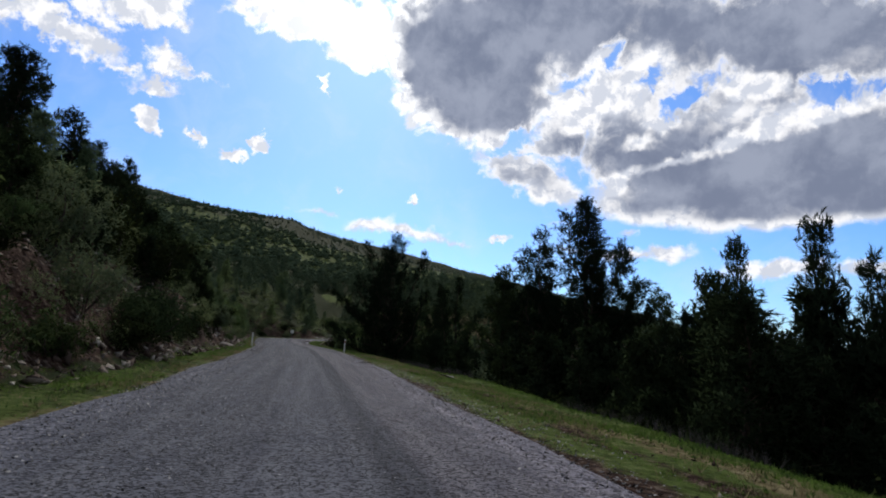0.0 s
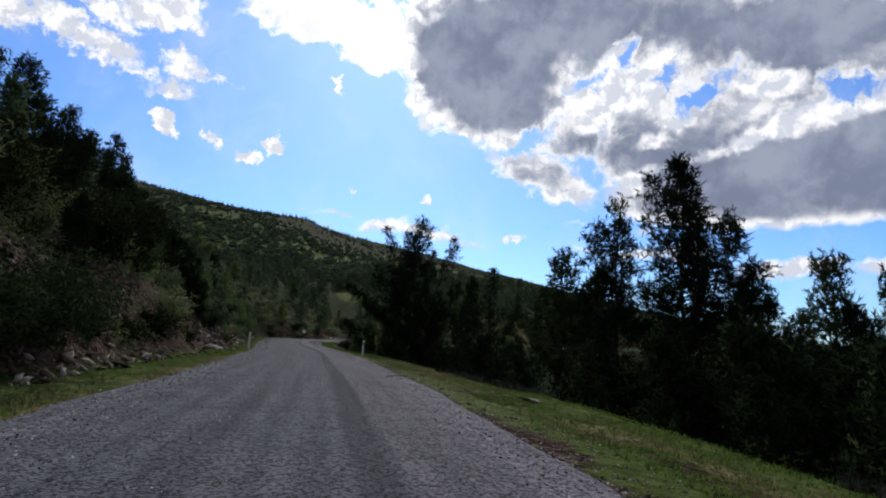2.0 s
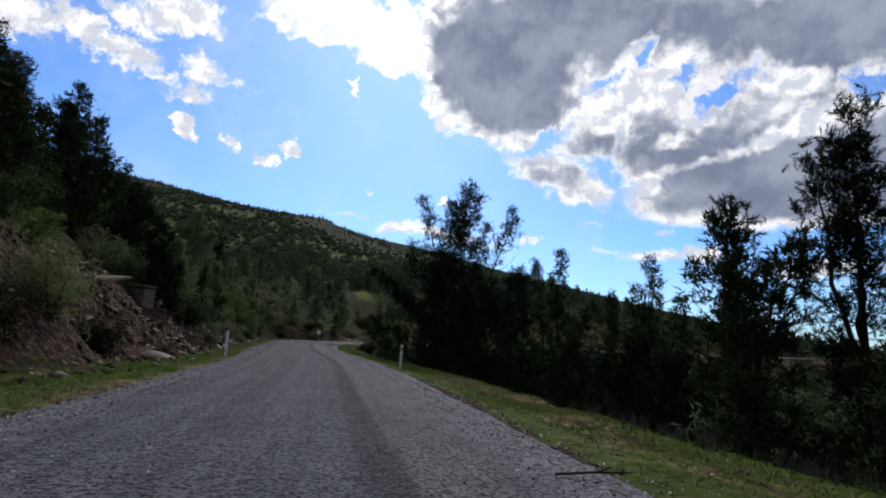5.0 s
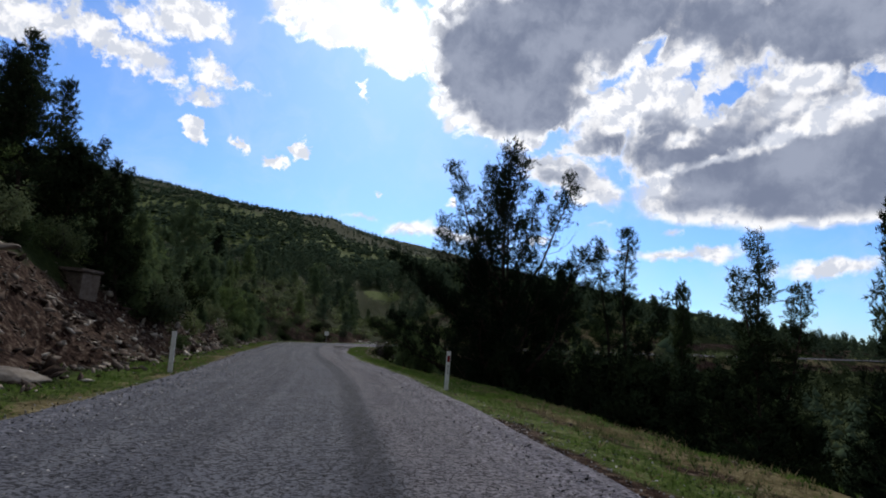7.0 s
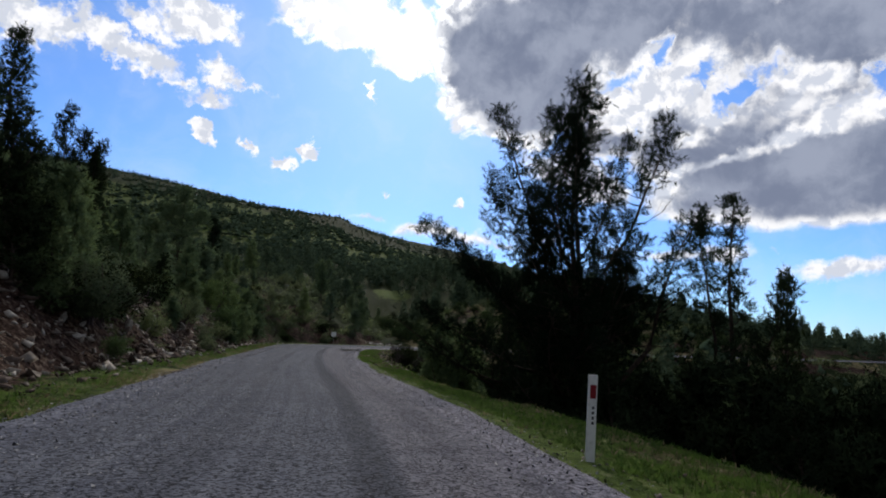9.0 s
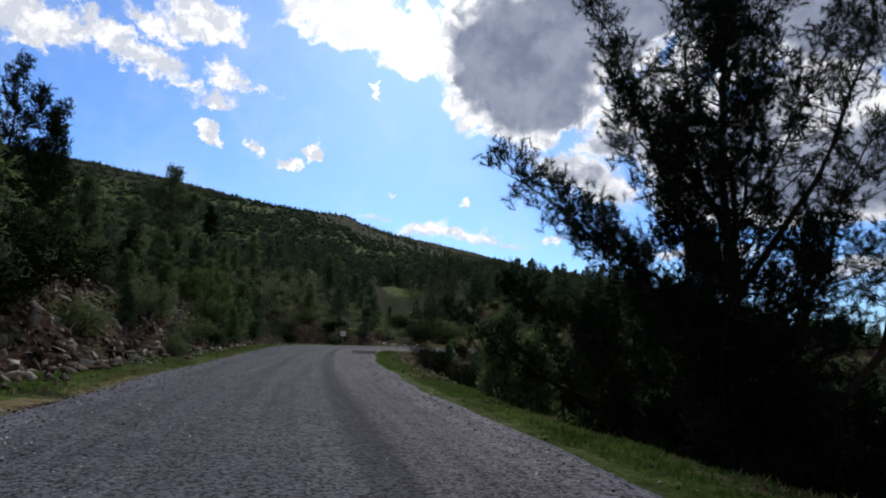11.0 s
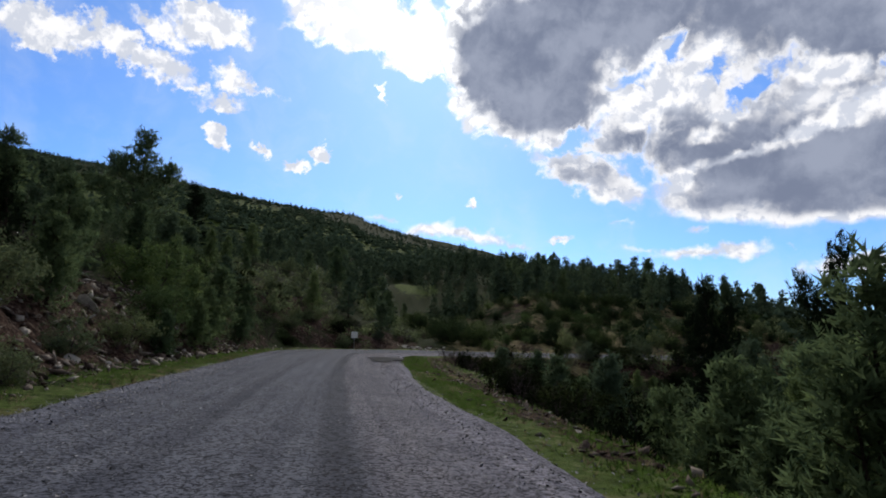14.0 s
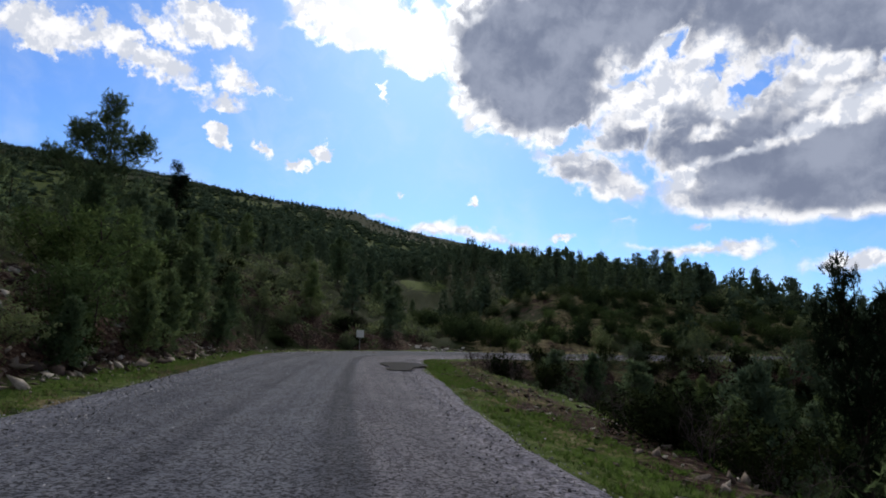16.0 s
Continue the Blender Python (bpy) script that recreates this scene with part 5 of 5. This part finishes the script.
rx_, ry_ = np.r_[45 + 300 * r.random(900), 34 + 130 * r.random(1700)], np.r_[-20 + 260 * r.random(900), -10 + 150 * r.random(1700)]
o2, h2 = road_at(rx_, ry_)
keep2 = np.abs(o2) - h2 > 4
cx_, cy_ = r.uniform(15, 190, 520), r.uniform(165, 300, 520)
fx_, fy_ = np.r_[fx_, lx[keep], rx_[keep2], cx_], np.r_[fy_, ly[keep], ry_[keep2], cy_]
crest = np.arange(len(fx_)) >= len(fx_) - 520


def on_sheet(x, y):
    """Height of the ground's own mesh between its grid lines."""
    i, j = np.clip(np.searchsorted(gx, x) - 1, 0, nx - 2), np.clip(np.searchsorted(gy, y) - 1, 0, ny - 2)
    u, v = (x - gx[i]) / (gx[i + 1] - gx[i]), (y - gy[j]) / (gy[j + 1] - gy[j])
    g = fz.reshape(ny, nx)
    return (g[j, i] * (1 - u) + g[j, i + 1] * u) * (1 - v) + (g[j + 1, i] * (1 - u) + g[j + 1, i + 1] * u) * v


fz_ = on_sheet(fx_, fy_)
size = r.uniform(3.0, 7.5, len(fx_)) * np.where(fx_ > 60, 0.7, 1.0)
kinds = r.integers(0, 5, len(fx_))
kinds = np.where((fy_ > 270) & (fy_ < 580) & (r.random(len(fx_)) < 0.8), 2 + kinds % 3, kinds)
kinds = np.where(crest, kinds % 2, kinds)
size = np.where(crest, r.uniform(3.5, 7.0, len(fx_)), size)
size *= np.where(kinds > 1, 0.62, 1.0) * (1 - 0.45 * smooth(fy_, 420, 600))
spin = r.random(len(fx_)) * 6.283
turn = np.zeros((len(fx_), 3, 3))
turn[:, 0, 0] = turn[:, 1, 1] = np.cos(spin)
turn[:, 0, 1], turn[:, 1, 0] = -np.sin(spin), np.sin(spin)
turn[:, 2, 2] = 1
close_by = (np.hypot(fx_, fy_ - 75) < 190) & (fx_ < 56) | crest
for k in range(5):
    w = (kinds == k) & close_by
    v, f, nrm = leafy_tree(240 + k, 0.26 if k < 2 else 0.62)
    woods.stamp(v, f, turn[w], size[w], np.column_stack([fx_, fy_, fz_ - 0.2])[w], local=nrm)
    w = (kinds == k) & ~close_by
    v, f, nrm = far_tree(200 + k, 1.0 if k < 2 else 1.9, 5 if k < 2 else 3)
    woods.stamp(v, f, turn[w], size[w], np.column_stack([fx_, fy_, fz_ - 0.2])[w], local=nrm)
tagged(new("far_woods", woods.mesh("far_woods", FAR_GREEN)), "distant dark green pine woods covering the mountain slope", "woods", kind="stuff")

# ---------- roadside things ----------
def slab_box(bm, w, d, h, at=(0, 0, 0), bevel=0.0):
    geom = bmesh.ops.create_cube(bm, size=1, matrix=Matrix.Translation(at) @ Matrix.Diagonal((w, d, h, 1)))
    if bevel:
        bmesh.ops.bevel(bm, geom=list({e for v in geom["verts"] for e in v.link_edges}), offset=bevel, segments=2, affect="EDGES")
    return geom


def marker_post(x, y, lean, reflector, label):
    ob = new("marker_post")
    tagged(ob, label, "marker post", "roadside marker posts")
    bm = bmesh.new()
    slab_box(bm, 0.115, 0.045, 1.25, (0, 0, 0.325), 0.005)
    part("post", mesh_bm("post", bm, WHITE), ob)
    if reflector:
        bm = bmesh.new()
        slab_box(bm, 0.08, 0.012, 0.17, (0, -0.026, 0.74), 0.004)
        part("reflector", mesh_bm("reflector", bm, RED), ob, "red reflector plate")
        for k in range(4):
            bm = bmesh.new()
            slab_box(bm, 0.03, 0.004, 0.035, (0.006, -0.0235, 0.54 - 0.062 * k), 0)
            part("printed_mark", mesh_bm("mark", bm, DARK_MARK), ob)
    ob.matrix_basis = pose(x, y, float(height(x, y)[0]) + 0.11, lean[0], lean[1], 0)
    return ob


marker_post(3.75, 51.6, (0, 2.5), True, "white plastic marker post with red reflector in the grass")
marker_post(-3.55, 51.7, (0, 1.0), False, "white plastic marker post on the grass verge")


def road_sign(x, y):
    ob = new("road_sign")
    tagged(ob, "small white rectangular road sign on a grey post", "road sign")
    bm = bmesh.new()
    slab_box(bm, 0.6, 0.03, 0.58, (0, -0.05, 1.3), 0.01)
    part("plate", mesh_bm("plate", bm, WHITE), ob)
    bm = bmesh.new()
    bmesh.ops.create_cone(bm, cap_ends=True, segments=10, radius1=0.03, radius2=0.03, depth=1.9, matrix=Matrix.Translation((0, 0, 0.65)))
    part("post", mesh_bm("post", bm, paint("grey_steel", (0.3, 0.3, 0.3))), ob)
    ob.matrix_basis = pose(x, y, float(height(x, y)[0]), 0, 0, 4)


road_sign(-0.65, 123.6)


def rock_mesh(seed, flat=0.6):
    r = np.random.default_rng(seed)
    bm = bmesh.new()
    for _ in range(16):
        p = r.normal(size=3)
        p /= np.linalg.norm(p)
        p *= 0.5 * (0.8 + 0.4 * r.random())
        bm.verts.new((p[0], p[1] * 0.8, p[2] * flat))
    hull = bmesh.ops.convex_hull(bm, input=bm.verts)
    bmesh.ops.delete(bm, geom=[g for g in hull["geom_interior"] if isinstance(g, bmesh.types.BMVert)], context="VERTS")
    bmesh.ops.bevel(bm, geom=list(bm.edges), offset=0.025, segments=1, affect="EDGES")
    bmesh.ops.triangulate(bm, faces=bm.faces)
    return mesh_bm("rock", bm, ROCK)


rock_shapes = [rock_mesh(300 + k, 0.2 + 0.07 * (k % 5)) for k in range(9)]
PALE = stone_material("pale_limestone", [(0.0, (0.36, 0.33, 0.29)), (0.6, (0.52, 0.49, 0.44)), (1.0, (0.68, 0.65, 0.6))])
pale_shapes = []
for me in rock_shapes:
    me = me.copy()
    me.materials[0] = PALE
    pale_shapes.append(me)


def rock(x, y, size, k, tip=(0, 0, 0), label="pale weathered limestone rock on the bank", sink=0.12, z=None, pale=False):
    ob = new("rock", (pale_shapes if pale else rock_shapes)[k % len(rock_shapes)])
    tagged(ob, label, "rock", "rocks of the cut bank")
    ob.matrix_basis = pose(x, y, (float(height(x, y)[0]) if z is None else z) + size * sink, *tip) @ Matrix.Diagonal((size * (1.1 + 0.1 * (k % 7)), size, size * 0.85, 1))
    return ob


r = np.random.default_rng(5)
count = 0
ys = np.r_[r.uniform(4, 120, 110), r.uniform(47, 66, 70), r.uniform(8, 32, 80), r.uniform(67, 75, 40), r.uniform(76, 104, 60)]
r.shuffle(ys)
es = 1.6 + 5.0 * r.random(len(ys)) ** 0.85 + 0.7 * ((ys > 44) & (ys < 80))
k = np.array([np.argmin(np.abs(CY[:300 + 60] - y)) for y in ys])
xs = CX[k] - HW[k] - es
zs = height(xs, ys)
for i in range(len(ys)):
    if count >= 265:
        break
    s = 0.1 + 0.34 * r.random() ** 2.4
    rock(xs[i], ys[i], s, i, (r.uniform(-30, 30), r.uniform(10, 45), r.uniform(0, 360)), z=zs[i])
    count += 1
rock(6.3, 27.2, 0.75, 1, (4, 12, 20), "flat pale stone slab lying in the verge grass", 0.08, pale=True)
rock(-4.95, 47.0, 0.85, 4, (10, 8, 20), "dark and pale boulder on the grass verge", 0.15)
rock(-5.7, 19.3, 0.5, 5, (10, 20, 70), "pale limestone boulder on the grass verge", 0.15)
rock(8.8, 27.6, 0.6, 4, (0, 0, 10), "grey stone beside the verge", 0.15)
r = np.random.default_rng(6)
for k in range(70):
    y = 65.0 + 28.0 * r.random() ** 1.5
    rock(CX[int((y + 80) / 0.6)] - 3.2 - 1.5 - 4.2 * r.random() ** 1.2, y, 0.2 + 0.45 * r.random() ** 1.8, k, (r.uniform(-60, 60), r.uniform(15, 75), r.uniform(0, 360)), "angular pale slab of limestone in a jumble on the bank", 0.16, pale=k % 2 == 0)
rock(-8.5, 51.2, 1.7, 5, (6, -8, 35), "large grey limestone boulder set in the bank", 0.18)
rock(-9.7, 60.9, 1.35, 3, (10, 12, 20), "brown boulder under the concrete block", -0.05, z=1.9)
rock(-10.6, 60.5, 1.2, 6, (-8, 14, 70), "brown boulder beside the concrete block", 0.0, z=2.2)
rock(-9.3, 53.0, 1.0, 2, (14, 10, 80), "dark grey boulder above the bank", 0.2)
# Rock rubble too small to count, in the bank.
chips = Soup()
cv = np.array([(1.3, 0.25, 0.05), (-1.2, 0.3, 0), (0.15, 0.85, 0.1), (-0.2, -0.75, 0), (0.35, 0.1, 0.3), (-0.1, 0, -0.3)])
cf = np.array([(0, 2, 4), (2, 1, 4), (1, 3, 4), (3, 0, 4), (2, 0, 5), (1, 2, 5), (3, 1, 5), (0, 3, 5)])


def strew(soup, n, span, reach, sizes, seed, side, lift=0.3, lean=1.3):
    r = np.random.default_rng(seed)
    st = r.uniform(*span, n)
    i = np.clip(np.searchsorted(CY[:360], st), 0, 359)
    e_ = reach[0] + (reach[1] - reach[0]) * r.random(n) ** lean
    lat = side * (HW[i] + e_)
    x, y = CX[i] - TY[i] * lat, st
    s = sizes[0] + (sizes[1] - sizes[0]) * r.random(n) ** 2.5
    z = np.where(e_ < 0, 0.1 + 0.1 * lat / HW[i] + 0.02 * (1 - (lat / HW[i]) ** 2), height(x, y))
    up_ = r.normal(size=(n, 3)) * 0.6 + [0.4 * (side > 0), 0, 1.0]
    worn = r.normal(size=(n, 3)) * 0.35 + [0, 0, 1.0]
    soup.stamp(cv, cf, turns_to(up_, r), s, np.column_stack([x, y, z + s * lift]), worn if sizes[1] < 0.03 else None)


strew(chips, 4200, (2, 122), (1.4, 6.5), (0.025, 0.15), 61, 1, 0.3, 0.85)
strew(chips, 900, (46, 76), (1.4, 6.0), (0.06, 0.26), 64, 1, 0.3, 0.85)
strew(chips, 800, (6, 36), (1.4, 6.0), (0.06, 0.24), 66, 1, 0.3, 0.85)
strew(chips, 1100, (70, 112), (0.7, 4.2), (0.015, 0.11), 65, -1, 0.2, 0.8)
strew(chips, 500, (6, 60), (0.3, 3.6), (0.012, 0.06), 69, -1, 0.1)
strew(chips, 1700, (64, 108), (1.3, 8.0), (0.05, 0.28), 67, 1, 0.3, 0.85)
strew(chips, 500, (40, 118), (0.8, 2.6), (0.03, 0.14), 68, 1)
tagged(new("rubble", chips.mesh("rubble", ROCK)), "pale and reddish stone rubble on the cut bank", "rubble", kind="stuff")
loose = Soup()
strew(loose, 8000, (0, 118), (-0.9, 0.3), (0.006, 0.022), 62, 1)
strew(loose, 8000, (0, 112), (-0.9, 0.8), (0.006, 0.024), 63, -1)
strew(loose, 7000, (2, 112), (-0.8, 0.25), (0.01, 0.026), 77, -1, 0.2, 0.6)
strew(loose, 6000, (2, 112), (-0.9, 0.2), (0.01, 0.026), 78, 1, 0.2, 0.6)
strew(loose, 3500, (2, 46), (0.2, 1.6), (0.008, 0.028), 76, -1, 0.1, 1.4)
strew(loose, 17000, (3, 116), (-2.4, -0.3), (0.007, 0.02), 73, 1, 0.05, 0.8)
strew(loose, 9000, (3, 112), (-2.0, -0.3), (0.006, 0.017), 74, -1, 0.05, 0.8)
strew(loose, 9000, (3, 110), (-5.2, -2.0), (0.005, 0.013), 75, 1, 0.0, 1.0)
tagged(new("loose_gravel", loose.mesh("loose_gravel", GRAVEL)), "loose grey gravel on the road, thickest at its edges", "gravel", kind="stuff")

# Grass of the verges.
def grass_stuff(name, label, n, mat, seed, bands, size):
    r = np.random.default_rng(seed)
    soup = Soup()
    for side, span, lo, hi, share in bands:
        m = int(n * share)
        st = span[0] + (span[1] - span[0]) * r.random(m)
        i = np.clip(np.searchsorted(CY[:360], st), 0, 359)
        e_ = lo + (hi - lo) * r.random(m)
        lat = side * (HW[i] + e_)
        x, y = CX[i] - TY[i] * lat, st
        keep = value_noise(x, y, 1.7, seed) + 0.6 * value_noise(x, y, 0.5, seed + 1) + 0.25 > r.random(m) * 0.5 - 0.1 + 0.35 * smooth(e_, 0.5, 0.0)
        x, y = x[keep], y[keep]
        z = height(x, y)
        v, f = tuft_shape(seed + 3, 4, 1.0, 0.07, 0.9)
        d = r.normal(size=(len(x), 3)) * 0.25
        d[:, 2] = 1
        soup.stamp(v, f, turns_to(d, r), size * (0.5 + 0.9 * r.random(len(x))), np.column_stack([x, y, z - 0.01]), d * [0.6, 0.6, 1.0])
    tagged(new(name, soup.mesh(name, mat, facing=(0.0, -1.0, 0.3))), label, "grass", kind="stuff")


grass_stuff("verge_grass", "short fresh green grass on the road verges", 150000, GRASS, 81, [(1, (3, 120), 0.15, 2.3, 0.34), (-1, (3, 40), 1.25, 5.8, 0.22), (-1, (38, 56), 0.75, 4.4, 0.1), (-1, (50, 72), 0.5, 3.0, 0.12), (-1, (72, 114), 0.3, 1.9, 0.16), (-1, (72, 114), 1.9, 4.4, 0.03)], 0.064)
grass_stuff("grass_tussocks", "longer green grass tussocks scattered on the verges", 26000, GRASS, 95, [(1, (3, 120), 0.6, 2.6, 0.3), (-1, (3, 56), 1.2, 5.6, 0.4), (-1, (50, 72), 0.8, 2.6, 0.15), (-1, (72, 114), 0.5, 4.0, 0.12)], 0.085)
grass_stuff("dry_grass", "thin dry straw-coloured grass on the verges", 14000, DRY, 91, [(1, (3, 120), 0.0, 0.7, 0.3), (1, (3, 120), 0.7, 3.0, 0.15), (-1, (3, 70), 1.6, 3.4, 0.3), (-1, (3, 114), 0.3, 3.4, 0.3)], 0.1)

# A broken stick on the road's edge.
st = Soup()
tube(st, np.array([(0, 0, 0), (0.4, 0.06, 0.02), (0.75, 0.02, 0.04)]), [0.014, 0.013, 0.007], 6)
tube(st, np.array([(0.4, 0.06, 0.02), (0.6, 0.2, 0.05)]), [0.012, 0.006], 5)
stick = tagged(new("stick", st.mesh("stick", BARK)), "broken dark branch lying on the road edge", "branch")
stick.matrix_basis = pose(2.75, 31.2, 0.05, 0, 0, -12)


# A broken concrete block with an overhanging cap, half buried in the bank.
def concrete_block(x, y, z, turn):
    ob = new("concrete_block")
    tagged(ob, "weathered brown-grey concrete block with a cap slab on the bank", "concrete block")
    r = np.random.default_rng(12)
    for name, w, d, h, at in (("block", 1.7, 1.1, 2.6, (0, 0, -0.4)), ("cap", 1.85, 1.3, 0.15, (0.02, -0.02, 0.98))):
        bm = bmesh.new()
        slab_box(bm, w, d, h, at, 0.04)
        bmesh.ops.subdivide_edges(bm, edges=list(bm.edges), cuts=1, use_grid_fill=True)
        for v in bm.verts:
            v.co += Vector(r.normal(size=3) * 0.015)
        part(name, mesh_bm(name, bm, CONCRETE), ob)
    ob.matrix_basis = pose(x, y, z, 0, 4, turn)


CONCRETE = stone_material("weathered_concrete", [(0.0, (0.15, 0.115, 0.095)), (1.0, (0.23, 0.185, 0.155))])
concrete_block(-10.3, 61.8, 2.6, -18)

# Pale rocks tumbled together beyond the bend.
r = np.random.default_rng(44)
for k in range(34):
    rock(6.3 + r.normal() * 1.1, 127.0 + r.normal() * 1.2, 0.25 + 0.5 * r.random() ** 2, k, (r.uniform(-20, 20), r.uniform(0, 30), r.uniform(0, 360)), "pale limestone rock in a heap beyond the bend", 0.1, pale=k % 3 > 0)

# Stones in the bare soil along the outer edge of the verge.
r = np.random.default_rng(61)
for k in range(44):
    y = 74 + 34 * r.random()
    i = int(np.searchsorted(CY[:360], y))
    x = CX[i] + HW[i] + float(np.interp(y, LIP_Y, LIP_E)) * r.uniform(0.5, 1.0)
    ob = rock(x, y, 0.06 + 0.2 * r.random() ** 2.5, k, (r.uniform(-20, 20), r.uniform(-20, 20), r.uniform(0, 360)), pale=k % 4 == 0, sink=0.2)
    ob.name = "stone"
    tagged(ob, "small brown stone lying in the soil of the verge", "stone", "stones of the verge")

# A dark repair in the road surface near the inside of the bend.
bm = bmesh.new()
ring = []
for k in range(30):
    a = k * 2 * math.pi / 30
    ring.append(bm.verts.new((0.85 * math.cos(a) * (1 + 0.3 * math.sin(3 * a) + 0.2 * math.sin(5 * a)), 4.6 * math.sin(a) * (1 + 0.2 * math.cos(2 * a)), 0)))
bm.faces.new(ring)
patch_mat, nodes, links, bsdf = material("patch_asphalt", 0.9, 0.04)
n = tex(nodes, links, "ShaderNodeTexNoise", 25, nodes.new("ShaderNodeTexCoord").outputs["Object"], 6)
links.new(ramp(nodes, links, n.outputs["Fac"], [(0.35, (0.018, 0.018, 0.019)), (0.65, (0.05, 0.049, 0.05))]), bsdf.inputs["Base Color"])
patch = tagged(new("road_patch", mesh_bm("road_patch", bm, patch_mat)), "dark asphalt repair patch in the road surface", "road patch", kind="structure")
patch.matrix_basis = pose(1.3, 102.0, 0.075, 0, 1.4, -6)

# Dry grey weeds where the verge breaks off.
weeds = Soup()
r = np.random.default_rng(55)
wy = r.uniform(4, 40, 800)
wi = np.clip(np.searchsorted(CY[:360], wy), 0, 359)
wx = CX[wi] + HW[wi] + np.interp(wy, LIP_Y, LIP_E) + r.normal(size=800) * 0.4
keep = value_noise(wx, wy, 4, 88) > -0.1
wx, wy = wx[keep], wy[keep]
v, f = tuft_shape(77, 9, 1.0, 0.01, 0.5)
d = r.normal(size=(len(wx), 3)) * 0.2
d[:, 2] = 1
weeds.stamp(v, f, turns_to(d, r), r.uniform(0.2, 0.45, len(wx)), np.column_stack([wx, wy, height(wx, wy)]))
STALK = bark_material("dry_weed_stalks", (0.07, 0.06, 0.062), (0.17, 0.15, 0.15))
tagged(new("dry_weeds", weeds.mesh("dry_weeds", STALK)), "thin dry grey weeds along the edge of the verge", "weeds", kind="stuff")
